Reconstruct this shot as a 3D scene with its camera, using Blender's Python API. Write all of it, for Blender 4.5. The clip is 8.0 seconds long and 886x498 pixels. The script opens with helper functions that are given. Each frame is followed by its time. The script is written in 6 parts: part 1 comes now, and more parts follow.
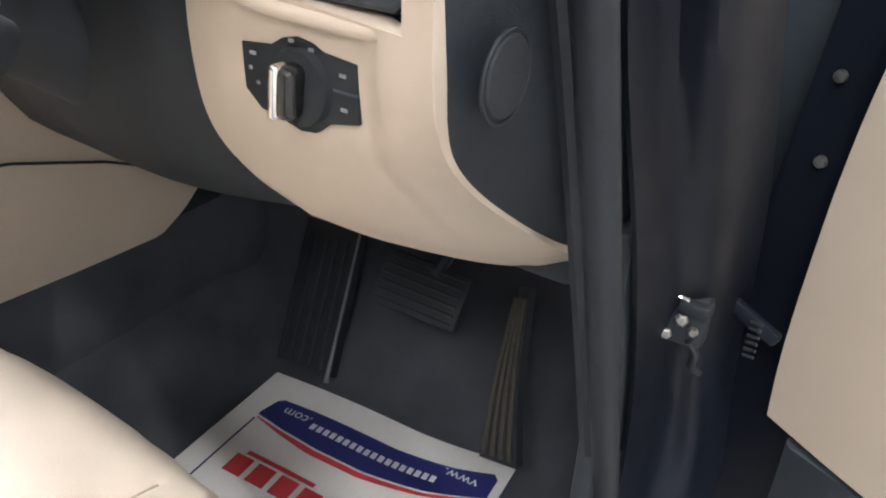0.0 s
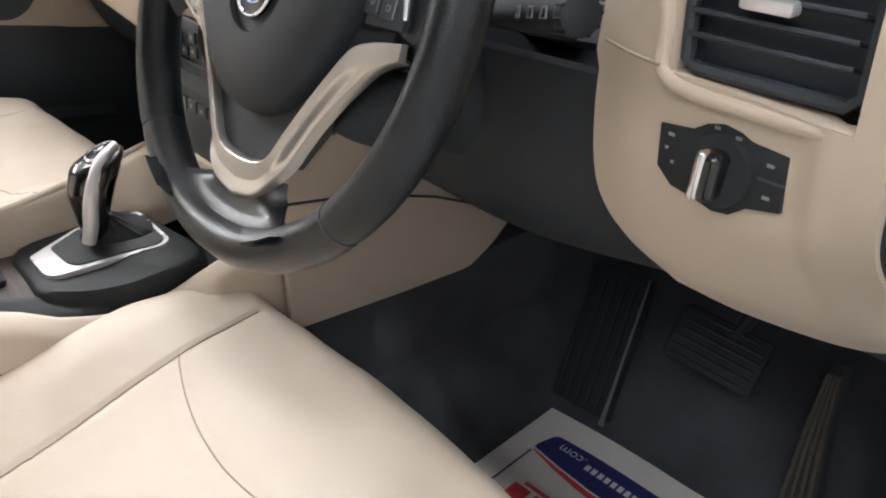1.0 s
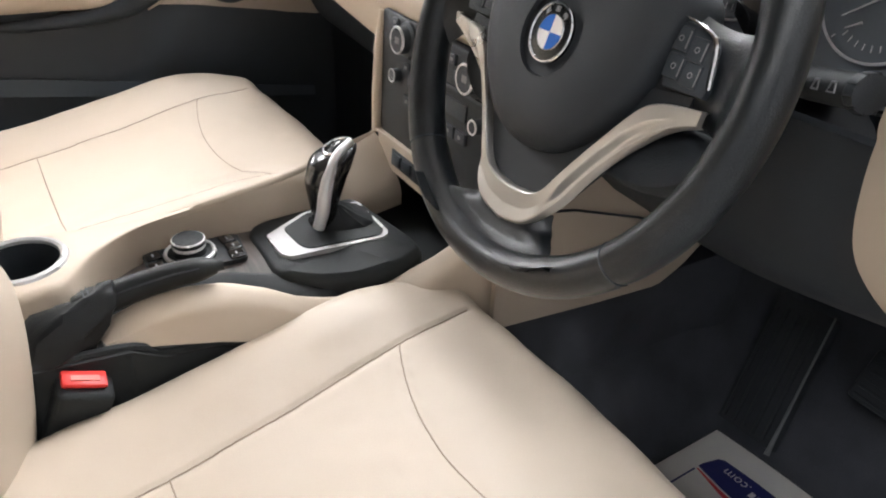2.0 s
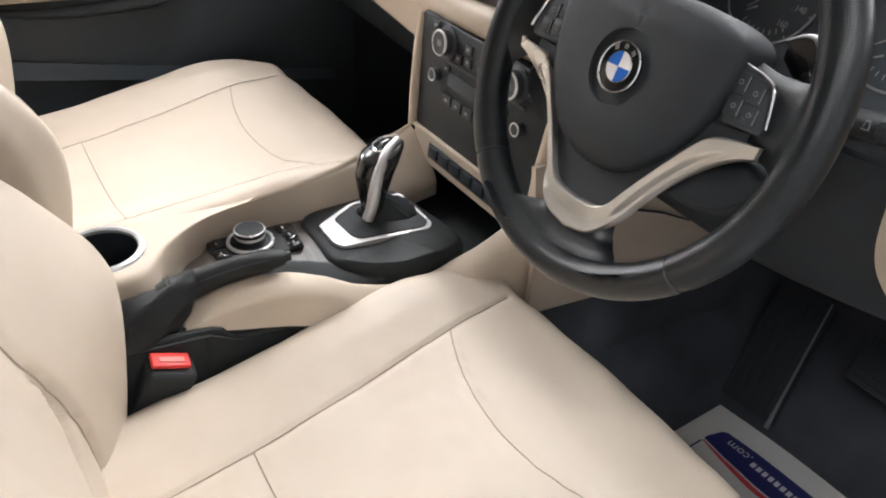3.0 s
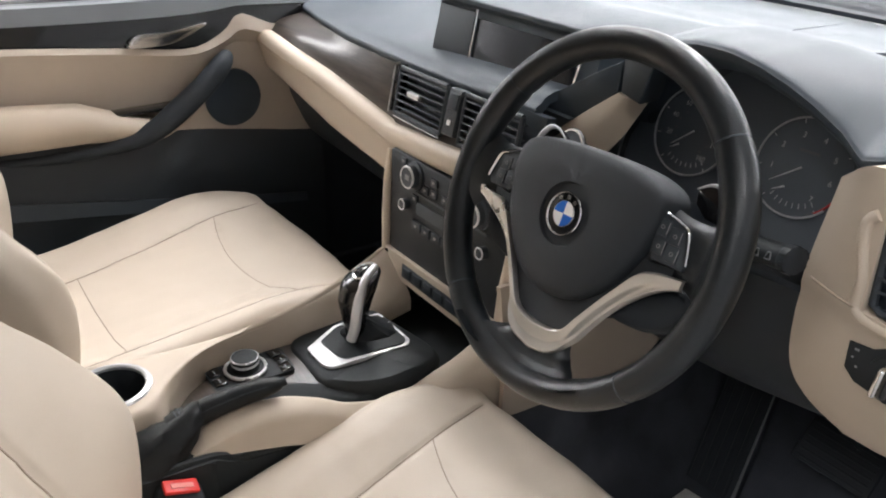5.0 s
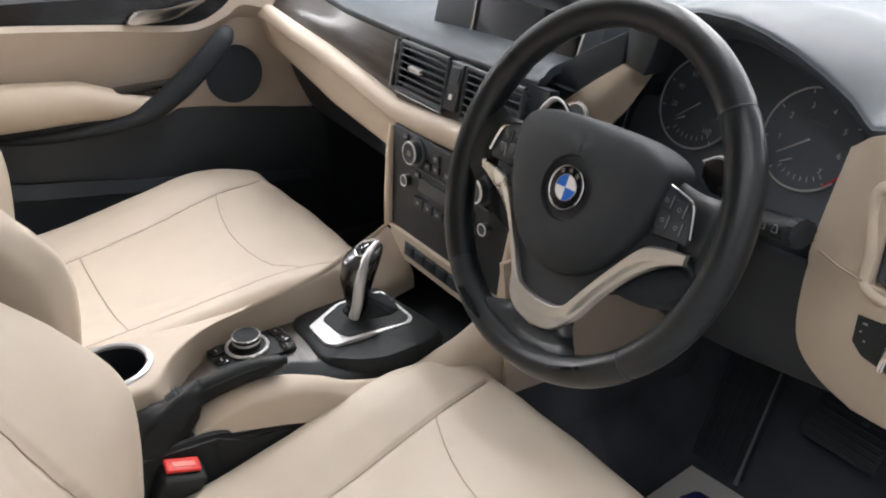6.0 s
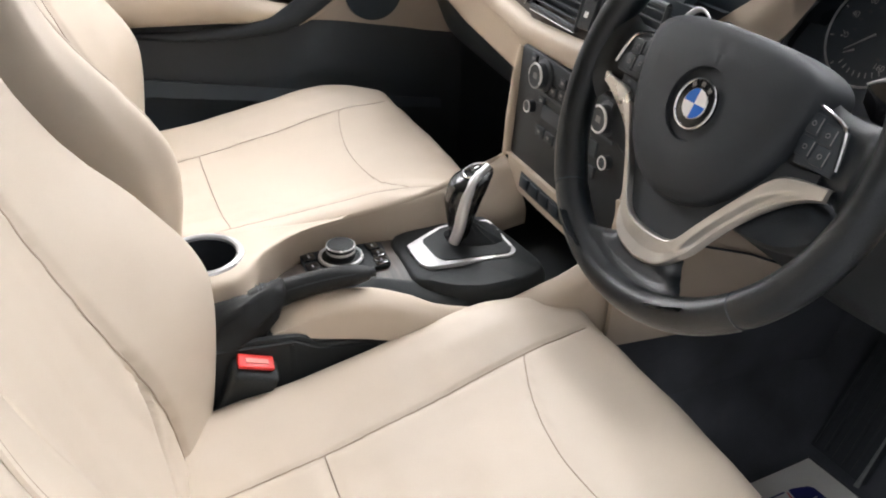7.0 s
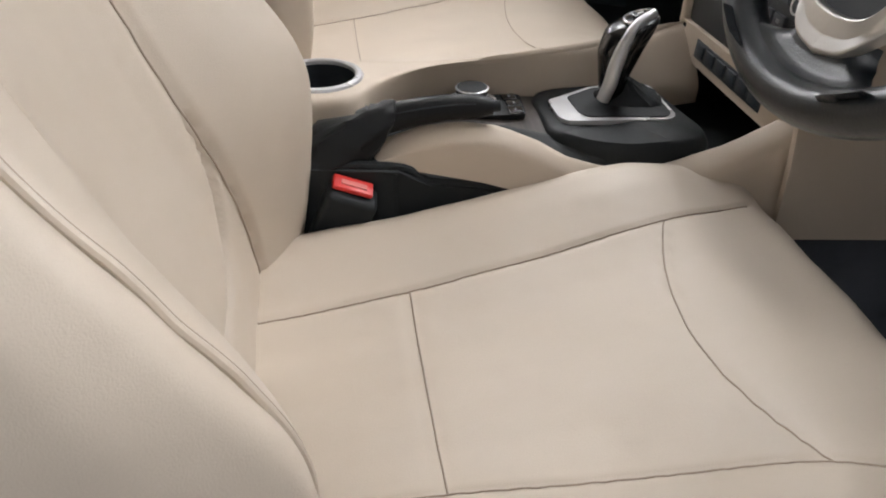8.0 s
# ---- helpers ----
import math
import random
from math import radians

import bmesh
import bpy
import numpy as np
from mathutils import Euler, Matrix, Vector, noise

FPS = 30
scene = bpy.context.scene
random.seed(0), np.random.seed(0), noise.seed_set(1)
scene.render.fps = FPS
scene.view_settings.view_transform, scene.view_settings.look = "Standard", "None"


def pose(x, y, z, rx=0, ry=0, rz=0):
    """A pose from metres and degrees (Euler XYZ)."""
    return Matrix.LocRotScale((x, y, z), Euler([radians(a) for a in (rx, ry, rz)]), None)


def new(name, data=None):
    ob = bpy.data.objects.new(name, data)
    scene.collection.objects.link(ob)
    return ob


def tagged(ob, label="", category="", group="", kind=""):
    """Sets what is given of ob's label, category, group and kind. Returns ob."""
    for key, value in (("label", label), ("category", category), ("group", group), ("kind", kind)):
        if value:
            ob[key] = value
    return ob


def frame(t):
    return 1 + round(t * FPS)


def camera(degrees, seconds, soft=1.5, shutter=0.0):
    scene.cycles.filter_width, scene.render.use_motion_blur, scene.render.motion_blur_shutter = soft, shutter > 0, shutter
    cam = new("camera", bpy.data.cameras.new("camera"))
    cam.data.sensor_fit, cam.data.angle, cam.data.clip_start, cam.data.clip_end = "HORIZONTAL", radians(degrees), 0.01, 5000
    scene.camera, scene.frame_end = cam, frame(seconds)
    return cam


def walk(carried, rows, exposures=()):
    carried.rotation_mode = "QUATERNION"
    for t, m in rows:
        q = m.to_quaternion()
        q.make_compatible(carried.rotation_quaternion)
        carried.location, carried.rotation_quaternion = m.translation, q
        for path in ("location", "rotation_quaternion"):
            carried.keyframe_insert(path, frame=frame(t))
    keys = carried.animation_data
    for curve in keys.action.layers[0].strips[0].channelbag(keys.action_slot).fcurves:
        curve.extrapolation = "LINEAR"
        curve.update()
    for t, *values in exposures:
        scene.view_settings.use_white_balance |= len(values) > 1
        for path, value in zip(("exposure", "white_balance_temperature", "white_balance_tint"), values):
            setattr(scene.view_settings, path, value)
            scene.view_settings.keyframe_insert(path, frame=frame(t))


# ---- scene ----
# camera and its way, standing in the open driver's door
cam = camera(56.2, 8.0, 2.0)
ROWS = [
    (0, 0.5494, -0.1843, 1.0767, 32.00, -30.81, 2.56),
    (0.2, 0.5376, -0.1885, 1.0780, 36.10, -30.92, 1.64),
    (0.5, 0.5184, -0.2074, 1.0875, 41.60, -30.34, 0.74),
    (1, 0.4872, -0.2589, 1.1091, 49.60, -29.28, -0.09),
    (1.5, 0.4686, -0.3094, 1.1324, 55.77, -29.03, 0.32),
    (2, 0.4537, -0.3526, 1.1631, 59.13, -30.80, 1.48),
    (2.2, 0.4484, -0.3738, 1.1758, 59.31, -31.92, 2.07),
    (3.3, 0.4666, -0.4677, 1.2518, 56.34, -33.18, 3.14),
    (3.5, 0.4750, -0.4744, 1.2670, 55.50, -32.46, 3.20),
    (4, 0.4938, -0.4946, 1.3002, 55.52, -29.13, 2.17),
    (4.5, 0.5076, -0.5028, 1.3188, 55.05, -27.27, 1.57),
    (4.7, 0.5113, -0.5030, 1.3231, 54.72, -27.05, 1.37),
    (5.8, 0.5201, -0.5065, 1.3192, 54.85, -27.24, 0.66),
    (6, 0.5114, -0.4918, 1.3142, 55.22, -28.49, 0.56),
    (6.5, 0.4935, -0.4637, 1.2712, 57.84, -30.73, 1.35),
    (7, 0.4955, -0.4355, 1.2386, 65.95, -31.35, 2.24),
    (7.5, 0.5011, -0.3894, 1.1651, 74.36, -32.98, 2.70),
    (7.8, 0.4932, -0.3655, 1.0957, 79.75, -32.30, 0.95),
    (8, 0.4860, -0.3526, 1.0509, 81.06, -33.32, 1.26),
]
walk(cam, [(t, pose(x, y, z, 90 + pitch, 0, yaw) @ pose(0, 0, 0, 0, 0, roll)) for t, x, y, z, yaw, pitch, roll in ROWS],
     ((0, 1.22), (0.5, 0.92), (1, 0.60), (2, 0.52), (3.5, 0.46), (4, 0.38), (4.5, 0.18), (6, 0.15), (6.5, 0.38), (7, 0.42), (7.5, 0.16), (8, -0.14)))

# ---- light: unseen lamps below the ceiling of a showroom hall ----
world = bpy.data.worlds.new("hall_air")
scene.world = world
world.use_nodes = True
world.node_tree.nodes["Background"].inputs[0].default_value = (0.9, 0.95, 1.0, 1)
world.node_tree.nodes["Background"].inputs[1].default_value = 0.38


def unseen_lamp(x, y, watts, wide, long, z=3.4):
    """An unseen area lamp; all lamps of the hall lie the same way."""
    data = bpy.data.lights.new("unseen_hall_lamp", "AREA")
    data.shape, data.size, data.size_y, data.energy = "RECTANGLE", long, wide, watts
    data.color = (0.98, 0.98, 1.0)
    ob = new("unseen_hall_lamp", data)
    ob.matrix_world = pose(x, y, z, 0, 0, -33.5)
    return ob


# some cast the seat's shadow bands; the far side and rear ones are added fill
for lx, ly, watts, wide, long in ((-2.45, 1.34, 60, 0.08, 1.6), (-0.9, 2.3, 73, 0.12, 1.8), (-1.5, 0.9, 6, 0.25, 1.0), (1.8, -0.65, 16, 0.05, 0.4), (1.28, -0.60, 11, 0.05, 0.4), (1.15, -2.4, 48, 0.5, 2.0), (-6.0, -1.5, 210, 0.5, 3.0), (-3.2, -0.6, 62, 0.5, 2.4), (4.8, 0.2, 3, 0.5, 2.4)):
    unseen_lamp(lx, ly, watts, wide, long)

# ---- materials ----


def ramp(nt, fac, stops):
    n = nt.nodes.new("ShaderNodeValToRGB")
    while len(n.color_ramp.elements) < len(stops):
        n.color_ramp.elements.new(0.5)
    for e, (p, c) in zip(n.color_ramp.elements, stops):
        e.position, e.color = p, (*c, 1)
    nt.links.new(fac, n.inputs[0])
    return n.outputs[0]


def shade(name, colour, rough=0.5, metal=0.0, vary=0.12, grain=600.0, bump=0.0, stain=9.0, gloss_vary=0.08, spec=0.5, coat=0.0, stretch=(1, 1, 1)):
    """A surface with stains at hand size and grain at pore size, in object metres."""
    m = bpy.data.materials.new(name)
    m.use_nodes = True
    nt = m.node_tree
    b = nt.nodes["Principled BSDF"]
    b.inputs["Roughness"].default_value, b.inputs["Metallic"].default_value = rough, metal
    b.inputs["Specular IOR Level"].default_value = spec
    b.inputs["Coat Weight"].default_value = coat
    b.inputs["Coat Roughness"].default_value = 0.12
    tc = nt.nodes.new("ShaderNodeTexCoord")
    mp = nt.nodes.new("ShaderNodeMapping")
    mp.inputs["Scale"].default_value = stretch
    nt.links.new(tc.outputs["Object"], mp.inputs[0])
    big, fine = nt.nodes.new("ShaderNodeTexNoise"), nt.nodes.new("ShaderNodeTexNoise")
    for n, s, d in ((big, stain, 5), (fine, grain, 3)):
        n.inputs["Scale"].default_value, n.inputs["Detail"].default_value = s, d
        nt.links.new(mp.outputs[0], n.inputs["Vector"])
    mix = nt.nodes.new("ShaderNodeMath")
    mix.operation = "MULTIPLY_ADD"
    nt.links.new(fine.outputs[0], mix.inputs[0])
    mix.inputs[1].default_value = 0.4
    nt.links.new(big.outputs[0], mix.inputs[2])
    lo = tuple(c * (1 - vary) for c in colour)
    hi = tuple(min(1, c * (1 + vary)) for c in colour)
    nt.links.new(ramp(nt, mix.outputs[0], ((0.45, lo), (0.95, hi))), b.inputs["Base Color"])
    rr = nt.nodes.new("ShaderNodeMapRange")
    rr.inputs["From Min"].default_value, rr.inputs["From Max"].default_value = 0.3, 0.7
    rr.inputs["To Min"].default_value, rr.inputs["To Max"].default_value = max(0.02, rough - gloss_vary), rough + gloss_vary
    nt.links.new(big.outputs[0], rr.inputs[0])
    nt.links.new(rr.outputs[0], b.inputs["Roughness"])
    if bump:
        bp = nt.nodes.new("ShaderNodeBump")
        bp.inputs["Strength"].default_value, bp.inputs["Distance"].default_value = bump, 0.001
        nt.links.new(fine.outputs[0], bp.inputs["Height"])
        nt.links.new(bp.outputs[0], b.inputs["Normal"])
    return m


def glow(name, colour, strength):
    m = bpy.data.materials.new(name)
    m.use_nodes = True
    b = m.node_tree.nodes["Principled BSDF"]
    b.inputs["Base Color"].default_value = (*colour, 1)
    b.inputs["Emission Color"].default_value = (*colour, 1)
    b.inputs["Emission Strength"].default_value = strength
    return m


LEATHER = shade("cream_leather", (0.565, 0.487, 0.400), 0.48, vary=0.05, grain=900, bump=0.25, stain=7)
# seam thread darker than the leather, the shadow in the seams put into it
SEAM = shade("shaded_thread", (0.34, 0.275, 0.215), 0.8, vary=0.2, grain=1500)
CREAM = shade("cream_plastic", (0.545, 0.458, 0.365), 0.55, vary=0.04, grain=1400, bump=0.3, stain=5)
CREAM_CLOTH = shade("cream_door_cloth", (0.50, 0.43, 0.36), 0.8, vary=0.08, grain=1200, bump=0.5)
BLACK = shade("black_grained_plastic", (0.032, 0.040, 0.049), 0.50, vary=0.15, grain=1300, bump=0.4)
DASH = shade("charcoal_soft_dash", (0.050, 0.064, 0.079), 0.47, vary=0.12, grain=1100, bump=0.4, spec=0.5)
DARK = shade("dark_trim", (0.028, 0.039, 0.051), 0.45, vary=0.2, grain=900)
RUBBER = shade("black_rubber", (0.027, 0.032, 0.039), 0.6, vary=0.2, grain=500, spec=0.3)
WHEEL_LEATHER = shade("black_wheel_leather", (0.008, 0.011, 0.014), 0.32, vary=0.2, grain=700, bump=0.35, gloss_vary=0.03, spec=0.55)
CARPET = shade("black_carpet", (0.072, 0.077, 0.090), 0.95, vary=0.35, grain=900, bump=1.0, spec=0.1)
CHROME = shade("satin_chrome", (0.62, 0.62, 0.62), 0.22, 1.0, vary=0.05)
BRIGHT = shade("bright_chrome", (0.8, 0.8, 0.8), 0.1, 1.0, vary=0.03)
COVER = shade("black_vinyl_cover", (0.013, 0.017, 0.022), 0.55, vary=0.12, grain=1300, bump=0.5)
SILVER = shade("matt_silver", (0.58, 0.56, 0.53), 0.32, 0.78, vary=0.04)
# pale non-metal; the bright reflections on metal edges are put into its colour
GLINT_SILVER = shade("glint_silver", (0.72, 0.72, 0.73), 0.28, 0.1, vary=0.03)
PLATE = shade("brushed_plate", (0.74, 0.74, 0.75), 0.3, 0.55, vary=0.04)
JET = shade("jet_black_trim", (0.020, 0.023, 0.025), 0.5, vary=0.2, grain=1200, bump=0.3, spec=0.2)
WOOD = shade("dark_wood_veneer", (0.046, 0.036, 0.030), 0.34, vary=0.75, grain=220, stain=60, spec=0.45, gloss_vary=0.03, stretch=(0.10, 1.6, 1.6))
BRAKE_LEATHER = shade("black_creased_leather", (0.006, 0.007, 0.008), 0.45, vary=0.2, grain=700, bump=0.5, spec=0.3)
# darker copy of the black plastic, with the shade under the dash painted in
KNEE = shade("shaded_black_plastic", (0.020, 0.025, 0.031), 0.6, vary=0.2, grain=900, bump=0.4, spec=0.3)
# grey paler than the dash plastic; the sheen on the ledge is in the colour
LEDGE = shade("sheen_grey_plastic", (0.15, 0.16, 0.17), 0.38, vary=0.08, grain=900, bump=0.2)
GLOSS = shade("gloss_black", (0.010, 0.010, 0.011), 0.12, vary=0.1, coat=0.5)
SCREEN = shade("dark_display_glass", (0.012, 0.013, 0.016), 0.08, vary=0.1)
RED = shade("red_button", (0.70, 0.035, 0.03), 0.35, vary=0.1)
PAPER = shade("white_paper", (0.76, 0.74, 0.71), 0.75, vary=0.05, grain=500, bump=0.2)
NAVY = shade("navy_print", (0.022, 0.025, 0.14), 0.6, vary=0.1)
REDINK = shade("red_print", (0.62, 0.06, 0.07), 0.6, vary=0.1)
WHITE = shade("white_marking", (0.85, 0.85, 0.85), 0.5, vary=0.05)
GREYMARK = shade("grey_marking", (0.2, 0.2, 0.21), 0.5, vary=0.05)
PINK = shade("pale_red_mark", (0.75, 0.20, 0.17), 0.5, vary=0.05)
DUST = shade("dusty_rubber", (0.055, 0.050, 0.041), 0.85, vary=0.3, grain=300)
# black dial faces lifted to grey: the haze over them is in the colour
DIAL = shade("haze_lifted_dial", (0.150, 0.168, 0.192), 0.5, vary=0.1)
BLUE = shade("blue_enamel", (0.03, 0.16, 0.62), 0.2, vary=0.05, coat=0.6)
PAINT = shade("dark_blue_body_paint", (0.008, 0.011, 0.018), 0.45, vary=0.1, coat=0.03, spec=0.2)
STEEL = shade("worn_steel", (0.45, 0.44, 0.42), 0.35, 0.9, vary=0.25, grain=300)
CONCRETE = shade("grey_hall_floor", (0.42, 0.41, 0.40), 0.35, vary=0.15, grain=120, stain=2)
HALL = shade("pale_hall_wall", (0.76, 0.76, 0.77), 0.8, vary=0.04, stain=1.0, grain=80)
DAY = glow("added_daylight", (0.97, 0.98, 1.0), 5.4)
GLASS = bpy.data.materials.new("clear_glass")
GLASS.use_nodes = True
gb = GLASS.node_tree.nodes["Principled BSDF"]
gb.inputs["Transmission Weight"].default_value, gb.inputs["Roughness"].default_value, gb.inputs["IOR"].default_value = 1.0, 0.0, 1.45

# ---- mesh helpers ----


def world_of(ob):
    return ob.matrix_basis if ob.parent is None else world_of(ob.parent) @ ob.matrix_parent_inverse @ ob.matrix_basis


def part(name, bm, material, parent=None, label="", sharp=40.0):
    bmesh.ops.recalc_face_normals(bm, faces=bm.faces)
    for f in bm.faces:
        f.smooth = True
    for e in bm.edges:
        if len(e.link_faces) == 2 and e.calc_face_angle(0.0) > radians(sharp):
            e.smooth = False
    me = bpy.data.meshes.new(name)
    bm.to_mesh(me)
    bm.free()
    me.materials.append(material)
    ob = new(name, me)
    if parent is not None:
        ob.parent = parent
        ob.matrix_parent_inverse = world_of(parent).inverted()
    if label:
        ob["label"] = label
    return ob


def thing(name, at, label, category, group="", kind=""):
    ob = new(name)
    ob.empty_display_size = 0.02
    ob.location = at
    return tagged(ob, label, category, group, kind)


def blank():
    return bmesh.new()


def spline(points, n):
    """n points along a Catmull-Rom curve through the points."""
    p = np.array(points, float)
    p = np.vstack([2 * p[0] - p[1], p, 2 * p[-1] - p[-2]])
    out = []
    for t in np.linspace(0, len(p) - 3 - 1e-9, n):
        i = int(t)
        f = t - i
        a, b, c, d = p[i:i + 4]
        out.append(0.5 * (2 * b + (c - a) * f + (2 * a - 5 * b + 4 * c - d) * f * f + (3 * b - a - 3 * c + d) * f ** 3))
    return np.array(out)


def ring(points, n):
    """n points round a closed Catmull-Rom curve."""
    p = np.array(points, float)
    k = len(p)
    out = []
    for t in np.linspace(0, k, n, endpoint=False):
        i = int(t)
        f = t - i
        a, b, c, d = (p[(i + j) % k] for j in (-1, 0, 1, 2))
        out.append(0.5 * (2 * b + (c - a) * f + (2 * a - 5 * b + 4 * c - d) * f * f + (3 * b - a - 3 * c + d) * f ** 3))
    return np.array(out)


def normals(g):
    du, dv = np.gradient(g, axis=0), np.gradient(g, axis=1)
    n = np.cross(du, dv)
    return n / np.maximum(np.linalg.norm(n, axis=2, keepdims=True), 1e-9)


def sheet(bm, g, keep=None):
    """A grid of points as faces; keep: which cells stand."""
    nu, nv = g.shape[:2]
    vs = [[bm.verts.new(g[i, j]) for j in range(nv)] for i in range(nu)]
    for i in range(nu - 1):
        for j in range(nv - 1):
            if keep is None or keep[i, j]:
                bm.faces.new((vs[i][j], vs[i + 1][j], vs[i + 1][j + 1], vs[i][j + 1]))
    return vs


def slab(bm, g, thick, keep=None):
    """A curved board: the grid as its face, and a back at a distance along the normals."""
    nu, nv = g.shape[:2]
    back = g - normals(g) * thick
    keep = np.ones((nu - 1, nv - 1), bool) if keep is None else keep
    a = sheet(bm, g, keep)
    b = sheet(bm, back, keep)
    has = lambda i, j: 0 <= i < nu - 1 and 0 <= j < nv - 1 and keep[i, j]
    for i in range(nu - 1):
        for j in range(nv):
            if has(i, j) != has(i, j - 1):
                bm.faces.new((a[i][j], a[i + 1][j], b[i + 1][j], b[i][j]))
    for i in range(nu):
        for j in range(nv - 1):
            if has(i, j) != has(i - 1, j):
                bm.faces.new((a[i][j], a[i][j + 1], b[i][j + 1], b[i][j]))
    bmesh.ops.delete(bm, geom=[v for v in bm.verts if not v.link_faces], context="VERTS")
    return bm


def rows_grid(rows, n_across, n_along):
    """A grid through rows of points: each row a curve, and curves again from row to row."""
    r = np.array([spline(row, n_across) for row in rows])
    return np.array([spline(r[:, k], n_along) for k in range(n_across)])


def loft(bm, loops, caps=True):
    vs = [[bm.verts.new(p) for p in lp] for lp in loops]
    n = len(vs[0])
    for a, b in zip(vs, vs[1:]):
        for k in range(n):
            bm.faces.new((a[k], a[(k + 1) % n], b[(k + 1) % n], b[k]))
    if caps:
        bm.faces.new(vs[0][::-1])
        bm.faces.new(vs[-1])
    return bm


def tube(bm, points, r, n=12, flat=1.0, caps=True):
    """A round bar along points; r one radius or one for each point; flat squeezes it along its second axis."""
    p = np.array(points, float)
    rr = np.full(len(p), r) if np.isscalar(r) else np.interp(np.linspace(0, 1, len(p)), np.linspace(0, 1, len(r)), r)
    t = np.gradient(p, axis=0)
    t /= np.maximum(np.linalg.norm(t, axis=1, keepdims=True), 1e-9)
    up = np.array([0.0, 0, 1]) if abs(t[0][2]) < 0.9 else np.array([0, 1.0, 0])
    loops = []
    for k in range(len(p)):
        side = np.cross(t[k], up)
        side /= max(np.linalg.norm(side), 1e-9)
        up = np.cross(side, t[k])
        loops.append([p[k] + rr[k] * (math.cos(a) * side + flat * math.sin(a) * up) for a in np.linspace(0, 2 * math.pi, n, endpoint=False)])
    return loft(bm, loops, caps)


def box(bm, at, size, bevel=0.003, turn=None, seg=2):
    """A box with rounded edges; turn: a 3x3 or 4x4 rotation."""
    ret = bmesh.ops.create_cube(bm, size=1.0)
    vs = ret["verts"]
    bmesh.ops.scale(bm, vec=size, verts=vs)
    if bevel:
        es = list({e for v in vs for e in v.link_edges})
        got = bmesh.ops.bevel(bm, geom=es, offset=min(bevel, 0.45 * min(size)), segments=seg, affect="EDGES", profile=0.5)
        vs = list({v for f in got["faces"] for v in f.verts} | {v for v in vs if v.is_valid})
    m = Matrix.Translation(at) @ (turn.to_4x4() if turn is not None else Matrix())
    bmesh.ops.transform(bm, matrix=m, verts=vs)
    return bm


def prism(bm, outline, origin, u, v, depth, bevel=0.0, seg=2):
    """An outline in the axes u, v, raised by depth along u x v, with rounded front edges."""
    u, v, origin = np.array(u, float), np.array(v, float), np.array(origin, float)
    u /= np.linalg.norm(u)
    v -= u * (u @ v)
    v /= np.linalg.norm(v)
    w = np.cross(u, v)
    pts = np.array(outline, float)
    c = pts.mean(0)
    loops = [origin + pts[:, :1] * u + pts[:, 1:] * v]
    top = origin + pts[:, :1] * u + pts[:, 1:] * v
    if bevel:
        size = np.abs(pts - c).max()
        for k in range(seg + 1):
            a = k / seg * math.pi / 2
            shrink = 1 - bevel * (1 - math.cos(a)) / size
            q = c + (pts - c) * shrink
            loops.append(origin + q[:, :1] * u + q[:, 1:] * v + w * (depth - bevel + bevel * math.sin(a)))
    else:
        loops.append(top + w * depth)
    return loft(bm, loops)


def rounded(corners, r, n=5):
    """A polygon with its corners rounded off."""
    p = np.array(corners, float)
    out = []
    for k in range(len(p)):
        a, b, c = p[k - 1], p[k], p[(k + 1) % len(p)]
        ra, rc = min(r, 0.45 * np.linalg.norm(a - b)), min(r, 0.45 * np.linalg.norm(c - b))
        q0, q2 = b + (a - b) / np.linalg.norm(a - b) * ra, b + (c - b) / np.linalg.norm(c - b) * rc
        for t in np.linspace(0, 1, n):
            out.append((1 - t) ** 2 * q0 + 2 * t * (1 - t) * b + t * t * q2)
    return np.array(out)


def lathe(bm, profile, at, axis, n=32, caps=True):
    """A turned piece: (radius, height) along the axis."""
    q = Vector((0, 0, 1)).rotation_difference(Vector(axis)).to_matrix()
    at = Vector(at)
    loops = [[at + q @ Vector((r * math.cos(a), r * math.sin(a), h)) for a in np.linspace(0, 2 * math.pi, n, endpoint=False)] for r, h in profile]
    return loft(bm, loops, caps)


def torus(bm, at, axis, big, small, n=48, k=8):
    q = Vector((0, 0, 1)).rotation_difference(Vector(axis)).to_matrix()
    at = Vector(at)
    vs = [[bm.verts.new(at + q @ Vector(((big + small * math.cos(b)) * math.cos(a), (big + small * math.cos(b)) * math.sin(a), small * math.sin(b)))) for b in np.linspace(0, 2 * math.pi, k, endpoint=False)] for a in np.linspace(0, 2 * math.pi, n, endpoint=False)]
    for i in range(n):
        for j in range(k):
            bm.faces.new((vs[i][j], vs[(i + 1) % n][j], vs[(i + 1) % n][(j + 1) % k], vs[i][(j + 1) % k]))
    return bm


def groove(g, lines, depth=0.0035, wide=0.004):
    """The grid pressed in along lines of points."""
    n = normals(g)
    n = n if n[:, :, 1:].sum() > 0 else -n
    flat = g.reshape(-1, 3)
    best = np.full(len(flat), 9.0)
    for line in lines:
        for p in np.asarray(line):
            d = ((flat - p) ** 2).sum(1)
            best = np.minimum(best, d)
    press = depth * np.exp(-best / wide ** 2)
    return g - n * press.reshape(g.shape[0], g.shape[1], 1)


